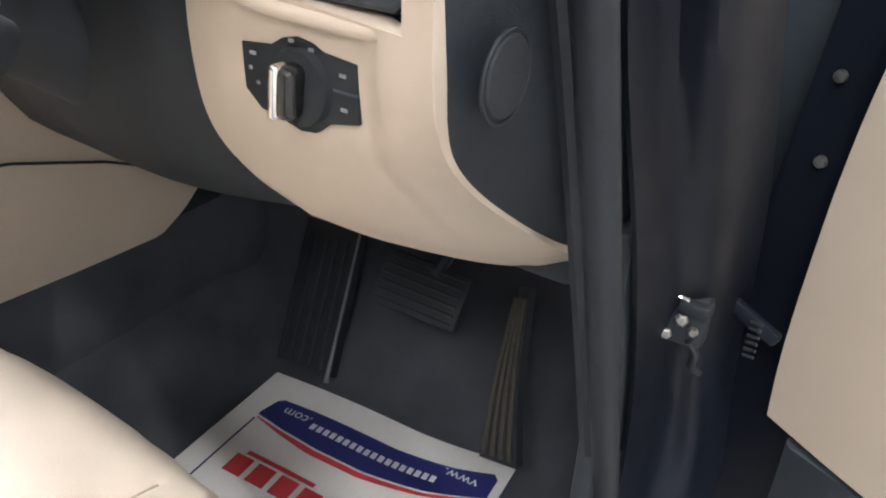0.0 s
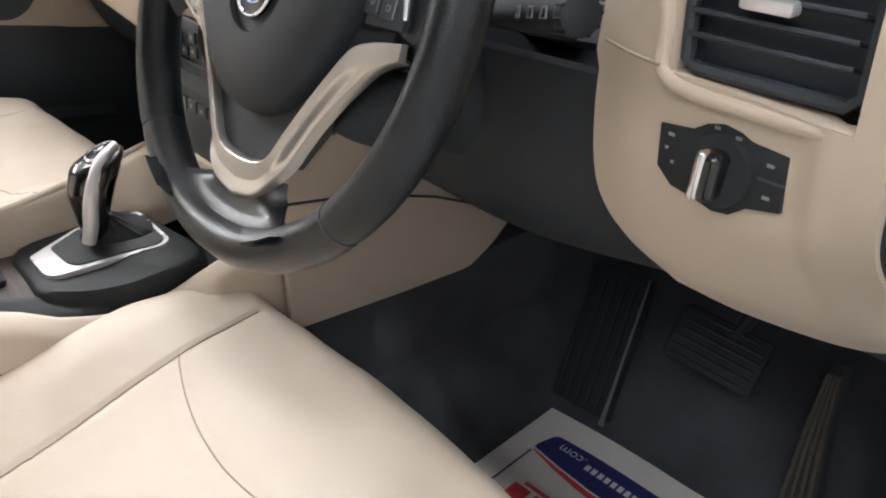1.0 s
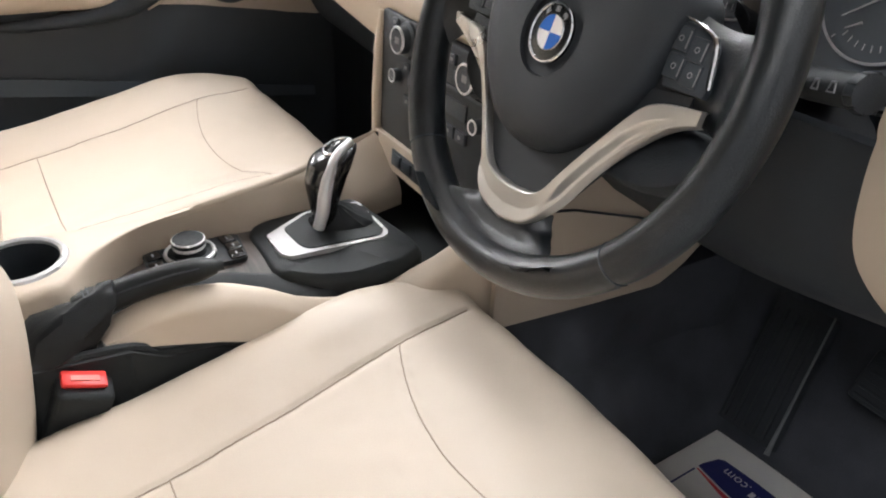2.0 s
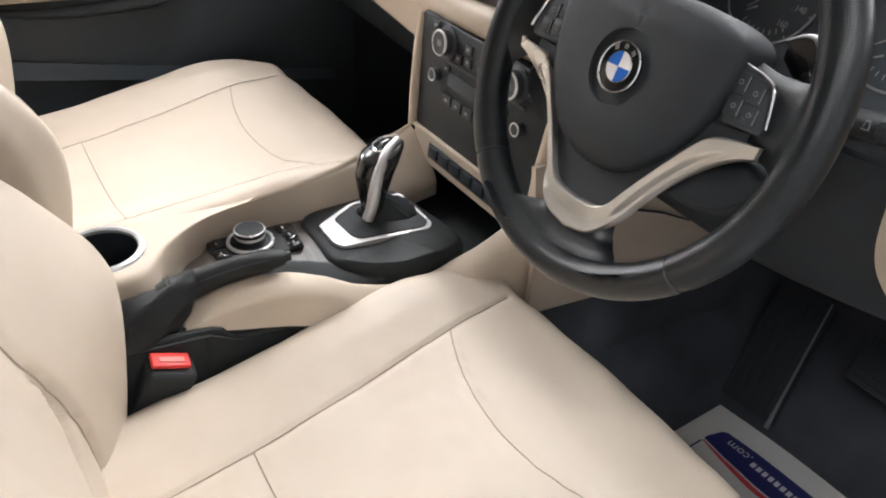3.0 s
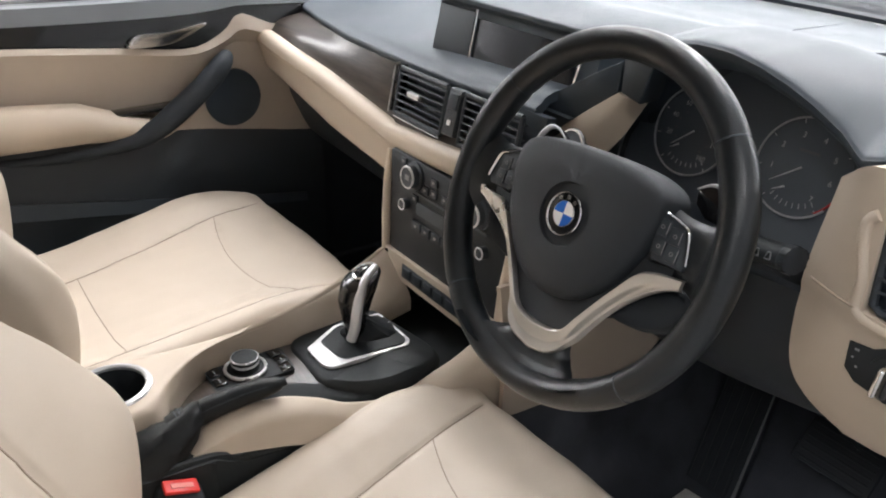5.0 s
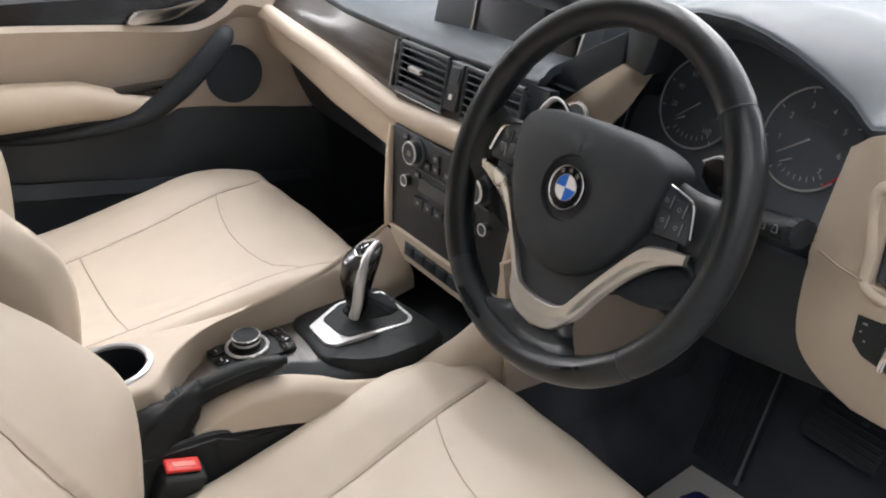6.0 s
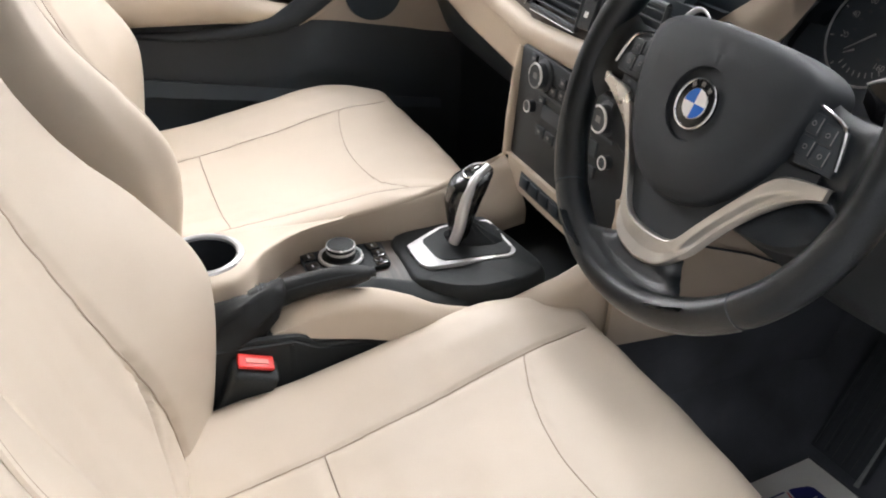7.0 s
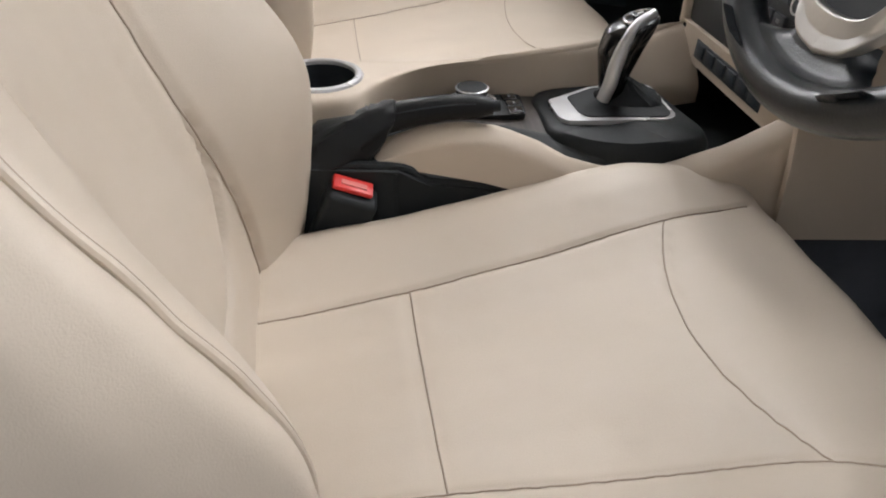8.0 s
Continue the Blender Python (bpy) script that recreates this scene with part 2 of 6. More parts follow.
def text(bm, words, size, at, u, v, lift=0.0006):
    """Raised letters of the built-in font, centred at a place in the axes u, v."""
    data = bpy.data.curves.new("letters", "FONT")
    data.body, data.size, data.align_x, data.align_y = words, size, "CENTER", "CENTER"
    ob = bpy.data.objects.new("letters", data)
    me = bpy.data.meshes.new_from_object(ob)
    u, v = Vector(u).normalized(), Vector(v)
    v = (v - u * u.dot(v)).normalized()
    w = u.cross(v)
    m = Matrix((u, v, w)).transposed().to_4x4()
    m.translation = Vector(at) + w * lift
    me.transform(m)
    bm.from_mesh(me)
    bpy.data.meshes.remove(me)
    bpy.data.objects.remove(ob)
    bpy.data.curves.remove(data)
    return bm


# ---- the unseen hall, pale for bounce light, and the shell of the car ----
CX = -0.37          # the car's middle line
FLOOR_Z = 0.318     # cabin carpet


def one(name, bm, material, label, category, kind="", group=""):
    return tagged(part(name, bm, material), label, category, group, kind)


bm = blank()
box(bm, (0, 0, -0.05), (16, 14, 0.1), 0)
one("ground", bm, CONCRETE, "grey polished showroom floor under the car", "floor", "structure")
for name, at, size in (("wall_north", (0, 7.1, 0.45), (16.4, 0.2, 0.9)), ("wall_south", (0, -7.1, 1.75), (16.4, 0.2, 3.7)),
                       ("wall_east", (8.1, 0, 1.75), (0.2, 14, 3.7)), ("wall_west", (-8.1, 0, 1.75), (0.2, 14, 3.7))):
    bm = blank()
    box(bm, at, size, 0)
    one(name, bm, HALL, "plain grey showroom wall around the car", "wall", "structure")
# added glowing board that whitens the dash top through the windscreen
bm = blank()
box(bm, (0, 7.6, 2.3), (16.4, 0.02, 3.0), 0)
one("backdrop", bm, DAY, "glowing board added for unseen daylight ahead of the car", "daylight", "structure")
window = thing("added_front_1", (0, 7.1, 0.9), "added wide front with grey posts before the glowing board", "window", kind="structure")
for wx in (-8, -5.3, -2.65, 0, 2.65, 5.3, 8):
    bm = blank()
    box(bm, (wx, 7.1, 2.3), (0.09, 0.14, 2.8), 0.01)
    part("mullion", bm, STEEL, window)
bm = blank()
box(bm, (0, 0, 3.66), (16.4, 14.4, 0.12), 0)
one("ceiling", bm, HALL, "plain grey showroom ceiling", "ceiling", "structure")


def floor_z(x, y):
    z = np.interp(y, (-1.6, 0.40, 0.50, 0.60, 0.70, 0.84), (FLOOR_Z, FLOOR_Z, 0.320, 0.40, 0.53, 0.78))
    side = abs(x - CX)
    return z + 0.002 * noise.noise((x * 9, y * 9, 0)) + np.interp(side, (0, 0.15, 0.20, 0.24), (0.24, 0.22, 0.10, 0.0)) * np.interp(y, (-1.6, 0.45, 0.7), (1, 1, 0.4))


shell = thing("car_shell", (CX, 0, 0.2), "dark blue painted car body shell with black rubber door seals", "car body", kind="structure")
g = np.array([[(x, y, floor_z(x, y)) for y in np.linspace(-1.55, 0.84, 80)] for x in np.linspace(-1.13, 0.395, 70)])
bm = slab(blank(), g, 0.03)
part("carpet", bm, CARPET, shell, "black carpet over the cabin floor")

# roof, its lining, the rear wall and the pillars close the cabin
g = np.array([[(x, y, 1.545 - 0.05 * ((x - CX) / 0.78) ** 2 - 0.05 * max(0, (y + 0.2) / 0.3) ** 2) for y in np.linspace(-1.6, 0.02, 12)] for x in np.linspace(-1.08, 0.34, 14)])
bm = slab(blank(), g, 0.03)
part("roof", bm, CREAM_CLOTH, shell, "cream cloth roof lining")
bm = slab(blank(), g * np.array([1, 1, 1]) + np.array([0, 0, 0.034]), 0.004)
part("roof_skin", bm, PAINT, shell)
bm = blank()
box(bm, (CX, -1.6, 0.9), (1.5, 0.05, 1.25), 0.02)
part("rear_wall", bm, BLACK, shell)
for sgn in (-1, 1):
    bm = blank()
    tube(bm, spline([(CX + sgn * 0.755, 0.80, 1.03), (CX + sgn * 0.745, 0.45, 1.28), (CX + sgn * 0.715, 0.05, 1.49), (CX + sgn * 0.70, -0.25, 1.53)], 14), 0.035, 10, 0.7)
    part("windscreen_pillar", bm, BLACK, shell)
    bm = blank()
    tube(bm, spline([(CX + sgn * 0.80, -0.78, 0.35), (CX + sgn * 0.79, -0.80, 0.9), (CX + sgn * 0.71, -0.80, 1.50)], 10), 0.05, 10, 0.6)
    part("door_pillar", bm, BLACK, shell)
# unseen side panels, added to keep the rear lamp off the seat bolster
for sgn in (-1, 1):
    bm = blank()
    box(bm, (CX + sgn * 0.80, -1.24, 0.92), (0.06, 0.86, 1.24), 0.02)
    part("unseen_flank", bm, BLACK, shell)
g = rows_grid([[(CX - 0.74, 0.83, 1.035), (CX, 0.90, 1.045), (CX + 0.74, 0.83, 1.035)], [(CX - 0.72, 0.45, 1.28), (CX, 0.52, 1.30), (CX + 0.72, 0.45, 1.28)],
               [(CX - 0.70, 0.03, 1.495), (CX, 0.08, 1.53), (CX + 0.70, 0.03, 1.495)]], 16, 12)
bm = slab(blank(), g, 0.005)
ws = part("windscreen", bm, GLASS, shell, "clear glass windscreen")
ws.visible_shadow = False
g = rows_grid([[(CX - 0.80, 0.80, 1.0), (CX, 0.88, 1.02), (CX + 0.80, 0.80, 1.0)], [(CX - 0.80, 1.3, 1.0), (CX, 1.4, 1.04), (CX + 0.80, 1.3, 1.0)],
               [(CX - 0.75, 1.8, 0.85), (CX, 1.9, 0.9), (CX + 0.75, 1.8, 0.85)]], 16, 12)
bm = slab(blank(), g, 0.01)
part("bonnet", bm, PAINT, shell, "dark blue bonnet beyond the windscreen")

# the driver's door opening: seals, painted jamb, sill
seal = spline([(0.396, 0.13, 1.10), (0.398, 0.18, 0.98), (0.400, 0.25, 0.79), (0.400, 0.30, 0.65), (0.402, 0.345, 0.50), (0.404, 0.33, 0.41), (0.404, 0.22, 0.375), (0.404, -0.1, 0.37), (0.404, -0.74, 0.37)], 60)
bm = blank()
tube(bm, seal, 0.012, 10)
part("door_seal", bm, RUBBER, shell, "black rubber door seal")
bm = blank()
tube(bm, seal + np.array([-0.016, 0.0, 0.004]), 0.008, 8)
part("seal_lip", bm, RUBBER, shell)
rowsj = [[(0.402, 0.20, 1.10), (0.410, 0.235, 1.08), (0.435, 0.245, 1.07), (0.448, 0.30, 1.06)],
         [(0.402, 0.215, 0.97), (0.410, 0.26, 0.965), (0.438, 0.27, 0.96), (0.450, 0.36, 0.95)],
         [(0.403, 0.30, 0.79), (0.412, 0.35, 0.78), (0.442, 0.38, 0.775), (0.452, 0.47, 0.77)],
         [(0.404, 0.36, 0.62), (0.414, 0.43, 0.61), (0.440, 0.45, 0.60), (0.452, 0.53, 0.60)],
         [(0.404, 0.37, 0.48), (0.420, 0.44, 0.46), (0.450, 0.45, 0.45), (0.470, 0.50, 0.44)],
         [(0.404, 0.30, 0.37), (0.425, 0.30, 0.355), (0.455, 0.30, 0.35), (0.475, 0.30, 0.32)],
         [(0.404, -0.2, 0.36), (0.425, -0.2, 0.352), (0.455, -0.2, 0.35), (0.475, -0.2, 0.31)],
         [(0.404, -0.74, 0.36), (0.425, -0.74, 0.352), (0.455, -0.74, 0.35), (0.475, -0.74, 0.31)]]
bm = slab(blank(), rows_grid(rowsj, 14, 60), -0.004)
part("door_jamb", bm, PAINT, shell, "dark blue painted door jamb and sill")
bm = blank()
box(bm, (0.425, 0.62, 0.70), (0.10, 0.06, 0.80), 0.01)
part("hinge_post", bm, DARK, shell)
bm = blank()
box(bm, (0.385, 0.50, 0.56), (0.02, 0.36, 0.46), 0.008)
part("kick_panel", bm, BLACK, shell)
bm = blank()
box(bm, (0.385, -0.2, 0.345), (0.05, 1.1, 0.05), 0.008)
part("sill_trim", bm, BLACK, shell)
bm = blank()
box(bm, (-1.135, -0.3, 0.345), (0.05, 1.6, 0.06), 0.008)
part("sill_trim", bm, BLACK, shell)
bm = blank()
box(bm, (-1.14, 0.55, 0.65), (0.03, 0.5, 0.7), 0.008)
part("kick_panel", bm, BLACK, shell)
bm = blank()
box(bm, (CX, 0.875, 0.75), (1.56, 0.03, 0.55), 0.005)
part("firewall", bm, CARPET, shell)
hinge = thing("door_hinge", (0.41, 0.47, 0.61), "greasy steel check strap and hinge between door and pillar", "hinge")
bm = blank()
box(bm, (0.420, 0.408, 0.684), (0.040, 0.022, 0.050), 0.004)
box(bm, (0.430, 0.398, 0.700), (0.026, 0.016, 0.012), 0.003)
part("bracket", bm, RUBBER, hinge)
for hx, hz, r in ((0.408, 0.699, 0.0050), (0.421, 0.686, 0.0060), (0.432, 0.678, 0.0045), (0.411, 0.668, 0.0050), (0.436, 0.699, 0.0035)):
    bm = blank()
    lathe(bm, ((0.0, 0.0), (r, 0.0), (r, 0.004), (0.6 * r, 0.006), (0.0, 0.006)), (hx, 0.3965, hz), (0.1, -1, 0.2), 6)
    part("bolt", bm, STEEL, hinge)
bm = blank()
tube(bm, spline([(0.404, 0.398, 0.706), (0.414, 0.392, 0.709), (0.424, 0.394, 0.706)], 8), 0.0022, 6)
part("clip", bm, STEEL, hinge, "bright steel clip")
bm = blank()
tube(bm, spline([(0.430, 0.396, 0.668), (0.436, 0.404, 0.652), (0.434, 0.412, 0.632), (0.438, 0.43, 0.615)], 12), 0.0035, 8)
part("cable", bm, RUBBER, hinge)
bm = blank()
box(bm, (0.455, 0.475, 0.662), (0.075, 0.010, 0.014), 0.003, Matrix.Rotation(radians(28), 3, "Y"))
part("strap", bm, PAINT, hinge)
for k in range(6):
    bm = blank()
    tube(bm, [(0.466, 0.450, 0.636 + 0.007 * k), (0.476, 0.446, 0.639 + 0.007 * k)], 0.0016, 6)
    part("spring_coil", bm, RUBBER, hinge)

# ---- the open driver's door ----
dd = np.array([math.sin(radians(70)), -math.cos(radians(70)), 0])
dn = np.array([-math.cos(radians(70)), -math.sin(radians(70)), 0])
dh = np.array([0.497, 0.502, 0.0])


def on_door(s, z, out=0.0):
    return dh + dd * s + dn * out + np.array([0, 0, z])


ddoor = thing("driver_door", (0.9, 0.33, 0.3), "open dark blue driver's door with a cream inner panel", "car door")
bm = blank()
prism(bm, [(-0.05, 0.30), (1.02, 0.30), (1.06, 0.6), (1.05, 1.05), (-0.04, 1.05), (-0.07, 0.7)], on_door(0, 0, -0.13), dd, (0, 0, 1), 0.122, 0.01)
part("door_shell", bm, PAINT, ddoor)
edge = spline([(0.035, 1.06), (0.012, 0.90), (0.003, 0.80), (0.0, 0.70), (0.0, 0.62), (0.004, 0.553)], 24)
g = np.array([[on_door(a + (1.0 - a) * u, z - 0.05 * u * (z < 0.56), 0.012 + 0.02 * math.sin(math.pi * min(1, u * 5) / 2)) for u in np.linspace(0, 1, 16)] for a, z in edge])
bm = slab(blank(), g, 0.015)
part("panel", bm, CREAM, ddoor, "smooth cream door panel")
bm = blank()
prism(bm, [(0.03, 0.33), (1.0, 0.33), (1.0, 0.495), (0.03, 0.545)], on_door(0, 0, -0.006), dd, (0, 0, 1), 0.028, 0.008)
part("lower_panel", bm, BLACK, ddoor)
for bs, bz in ((-0.028, 0.872), (-0.024, 0.80)):
    bm = blank()
    lathe(bm, ((0.0, 0.0), (0.0055, 0.0), (0.005, 0.005), (0.0, 0.006)), on_door(bs, bz, -0.006), dn, 10)
    part("bolt", bm, STEEL, ddoor)

# ---- dashboard ----
DX = np.array([-1.105, -0.95, -0.80, -0.55, -0.40, -0.20])
dash_y = lambda x: np.interp(x, DX, (0.272, 0.235, 0.205, 0.178, 0.165, 0.165))
dash_z = lambda x: np.interp(x, DX, (0.985, 0.989, 0.992, 1.000, 1.006, 1.012))
lip_y = lambda x: np.interp(x, DX, (0.168, 0.160, 0.152, 0.140, 0.128, 0.120))
lip_z = lambda x: np.interp(x, DX, (0.950, 0.940, 0.932, 0.906, 0.921, 0.940))
under_z = lambda x: np.interp(x, (-1.105, -0.95, -0.80, -0.565, -0.535, -0.40, -0.20), (0.868, 0.850, 0.830, 0.814, 0.862, 0.872, 0.89))
dash = thing("dashboard", (CX, 0.45, 0.7), "charcoal soft dashboard with dark wood trim and cream lower panels", "dashboard", kind="")
xs = np.linspace(-1.10, -0.235, 48)
g = np.array([spline([(x, dash_y(x) + 0.004, dash_z(x) - 0.012), (x, dash_y(x), dash_z(x) - 0.004), (x, dash_y(x) + 0.008, dash_z(x) + 0.005), (x, dash_y(x) + 0.06, dash_z(x) + 0.022),
                      (x, 0.50, 1.055), (x, 0.83 + 0.06 * (1 - ((x - CX) / 0.75) ** 2), 1.045)], 30) for x in xs])
bm = slab(blank(), g, 0.012)
part("dash_top", bm, DASH, dash, "grained charcoal dashboard top")
# flat top under the hoods, between the display and the instruments
g = np.array([spline([(x, 0.25, 1.036), (x, 0.32, 1.046), (x, 0.50, 1.055), (x, 0.83 + 0.06 * (1 - ((x - CX) / 0.75) ** 2), 1.045)], 16) for x in np.linspace(-0.30, -0.14, 12)])
bm = slab(blank(), g, 0.010)
part("dash_top", bm, DASH, dash)
# rise between the display hood and the instrument cowl
bridge = lambda x: np.interp(x, (-0.24, -0.19, -0.14, -0.08, 0.0), (1.104, 1.100, 1.106, 1.122, 1.134))
g = np.array([spline([(x, 0.268, 1.05), (x, 0.266, bridge(x) - 0.016), (x, 0.274, bridge(x) - 0.004), (x, 0.31, bridge(x)), (x, 0.36, bridge(x) - 0.014), (x, 0.44, 1.072), (x, 0.56, 1.056), (x, 0.70, 1.050), (x, 0.86, 1.040)], 30) for x in np.linspace(-0.235, -0.135, 16)])
bm = slab(blank(), g, 0.008)
part("dash_top", bm, DASH, dash)
# driver's side top with the cowl over the instruments
xs = np.linspace(-0.165, 0.365, 72)


def arch(x):
    return np.interp(x, (-0.165, -0.14, -0.11, -0.07, -0.02, 0.022, 0.055, 0.087, 0.119, 0.149, 0.177, 0.195, 0.22, 0.26, 0.31, 0.37), (1.045, 1.075, 1.104, 1.123, 1.136, 1.136, 1.130, 1.121, 1.108, 1.093, 1.078, 1.084, 1.095, 1.098, 1.088, 1.06))


arch_y = lambda x: np.interp(x, (-0.165, -0.10, -0.02, 0.15, 0.19, 0.25, 0.37), (0.215, 0.195, 0.180, 0.180, 0.165, 0.140, 0.135))
crest = lambda x: np.interp(x, (-0.17, -0.148, -0.109, -0.071, -0.035, 0.0, 0.064, 0.094, 0.15, 0.20, 0.25, 0.37), (1.085, 1.104, 1.119, 1.130, 1.137, 1.139, 1.138, 1.134, 1.128, 1.122, 1.114, 1.08))
g = np.array([spline([(x, arch_y(x), arch(x) - 0.002), (x, arch_y(x) + 0.010, arch(x) + 0.003 + 0.05 * (crest(x) - arch(x))), (x, 0.235, 0.45 * arch(x) + 0.55 * crest(x) + 0.003), (x, 0.30, crest(x)), (x, 0.335, crest(x) - 0.016), (x, 0.365, crest(x) - 0.052), (x, 0.46, 1.064),
                      (x, 0.60, 1.060), (x, 0.72, 1.056), (x, 0.83 + 0.06 * (1 - ((x - CX) / 0.75) ** 2), 1.050)], 60) for x in xs])
bm = slab(blank(), g, 0.010)
part("instrument_cowl", bm, DASH, dash, "charcoal hood over the instruments")
g = np.array([spline([(x, arch_y(x) + 0.001, arch(x) - 0.0025), (x, arch_y(x) + 0.004, arch(x) - 0.012), (x, arch_y(x) + 0.020, arch(x) - 0.022), (x, arch_y(x) + 0.06, arch(x) - 0.036)], 12) for x in np.linspace(-0.13, 0.20, 48)])
bm = slab(blank(), g, -0.004)
part("cowl_lip", bm, DASH, dash, "dark inner lip of the instrument hood")
# black strip under the windscreen
g = np.array([[(x, 0.80 + 0.06 * (1 - ((x - CX) / 0.75) ** 2) + v, 1.058 + 0.25 * v) for v in (0.0, 0.02, 0.035)] for x in np.linspace(-1.1, 0.36, 30)])
bm = slab(blank(), g, 0.008)
part("screen_edge", bm, RUBBER, dash)
# wood trim, from the passenger's end to the middle vents
xs = np.linspace(-1.095, -0.560, 32)
g = np.array([spline([(x, lip_y(x) + 0.024, lip_z(x) - 0.004), (x, lip_y(x) + 0.026 + 0.3 * (dash_y(x) - lip_y(x) - 0.026), 0.62 * lip_z(x) + 0.38 * dash_z(x)), (x, dash_y(x) + 0.002, dash_z(x) - 0.011)], 10) for x in xs])
bm = slab(blank(), g, 0.01)
part("wood_trim", bm, WOOD, dash, "glossy dark wood veneer strip")
xs = np.linspace(-0.558, -0.215, 20)
g = np.array([spline([(x, lip_y(x) + 0.018, lip_z(x) - 0.004), (x, lip_y(x) + 0.024, lip_z(x) + 0.02)], 4) for x in xs])
bm = slab(blank(), g, 0.01)
part("wood_trim", bm, WOOD, dash)
# cream rail under the wood
xs = np.linspace(-1.105, -0.20, 90)
g = np.array([spline([(x, lip_y(x) + 0.034, lip_z(x) - 0.006), (x, lip_y(x) + 0.012, lip_z(x)), (x, lip_y(x), lip_z(x) - 0.008), (x, lip_y(x) - 0.002, lip_z(x) - 0.024), (x, lip_y(x) + 0.004, lip_z(x) - 0.036),
                      (x, lip_y(x) + 0.016, under_z(x) + 0.004), (x, lip_y(x) + 0.03, under_z(x) - 0.004), (x, lip_y(x) + 0.07, under_z(x) - 0.004)], 26) for x in xs])
bm = slab(blank(), g, -0.010)
part("cream_rail", bm, CREAM, dash, "cream moulded rail along the dashboard")
# glove box and the dark foot space
xs = np.linspace(-1.10, -0.52, 14)
g = np.array([spline([(x, lip_y(x) + 0.05, under_z(x) - 0.002), (x, lip_y(x) + 0.075, 0.78), (x, lip_y(x) + 0.14, 0.69), (x, 0.50, 0.66)], 14) for x in xs])
bm = slab(blank(), g, -0.012)
part("glove_box", bm, BLACK, dash, "black glove box lid")
# body behind all, so nothing can be seen through
bm = blank()
box(bm, (CX - 0.36, 0.56, 0.84), (0.70, 0.50, 0.26), 0.02)
part("dash_core", bm, DARK, dash)
bm = blank()
box(bm, (CX + 0.05, 0.50, 0.88), (0.40, 0.45, 0.30), 0.02)
part("dash_core", bm, DARK, dash)

# centre display under its hood
hood = blank()
prof = spline([(0.190, 1.004), (0.212, 1.001), (0.218, 1.006), (0.236, 1.080), (0.233, 1.090), (0.228, 1.098), (0.240, 1.106), (0.34, 1.112), (0.50, 1.080), (0.62, 1.060), (0.62, 1.0), (0.35, 0.985)], 48)
loft(hood, [[(x, y, z) for y, z in prof] for x in np.linspace(-0.545, -0.200, 8)] + [[(-0.185, max(y, 0.262), z) for y, z in prof], [(-0.12, max(y, 0.285), min(z, 1.108)) for y, z in prof], [(-0.04, max(y, 0.31), min(z, 1.106)) for y, z in prof]])
hood = part("display_hood", hood, DASH, dash, "charcoal hood around the display")
su = np.array([1.0, 0, 0])
sv = np.array([0, 0.018, 0.074])


def on_screen(x, k, out=0.0):
    n = np.cross(su, sv / np.linalg.norm(sv))
    return np.array([x, 0.218, 1.006]) + sv * k + n * out


bm = blank()
prism(bm, [(-0.441, 0.003), (-0.233, 0.003), (-0.229, 0.074), (-0.445, 0.074)], on_screen(0, 0, 0.0), su, sv, 0.004, 0.001)
part("display_glass", bm, SCREEN, hood, "dark switched-off display")
for a, b in ((-0.445, -0.449), (-0.231, -0.222)):
    bm = blank()
    tube(bm, [on_screen(a, -0.05, 0.005), on_screen(b, 1.15, 0.005)], 0.0022, 8)
    part("chrome_strip", bm, BRIGHT, hood, "thin chrome strip")
bm = blank()
prism(bm, [(-0.540, 0.002), (-0.450, 0.002), (-0.454, 0.08), (-0.540, 0.08)], on_screen(0, 0, 0.0), su, sv, 0.003, 0.001)
part("side_panel", bm, BLACK, hood)

# middle vents with a hazard column between them
VU, VV = np.array([1.0, -0.06, 0.03]), np.array([0, 0.20, 1.0])
VN = np.cross(VU / np.linalg.norm(VU), VV / np.linalg.norm(VV))
V0 = np.array([-0.385, 0.150, 0.970])


def on_vent(a, b, out=0.0):
    return V0 + VU * a + VV * b + VN * out


bm = blank()
prism(bm, [(-0.176, -0.046), (0.175, -0.046), (0.178, 0.036), (-0.172, 0.036)], on_vent(0, 0, -0.03), VU, VV, 0.014, 0.002)
vent = part("vent_block", bm, DARK, dash, "black middle air vents")


def vent_unit(a0, a1, slats, tab):
    bm = blank()
    for p, q in (((a0, -0.039), (a1, -0.039)), ((a1, -0.039), (a1, 0.029)), ((a1, 0.029), (a0, 0.029)), ((a0, 0.029), (a0, -0.039))):
        tube(bm, [on_vent(*p, 0.0), on_vent(*q, 0.0)], 0.004, 8)
    part("vent_frame", bm, BLACK, vent)
    for k in range(slats):
        b = -0.030 + k * 0.050 / (slats - 1)
        bm = blank()
        box(bm, Vector(on_vent((a0 + a1) / 2, b, -0.004)), (a1 - a0, 0.014, 0.0025), 0.001, Matrix((VU.tolist(), (0, 0.93, -0.36), (0, 0.36, 0.93))).transposed())
        part("slat", bm, BLACK, vent)
    if tab:
        bm = blank()
        box(bm, Vector(on_vent((a0 + a1) / 2 - 0.01, -0.002, 0.006)), (0.030, 0.009, 0.008), 0.002)
        part("vent_tab", bm, PLATE, vent, "chrome vent tab")


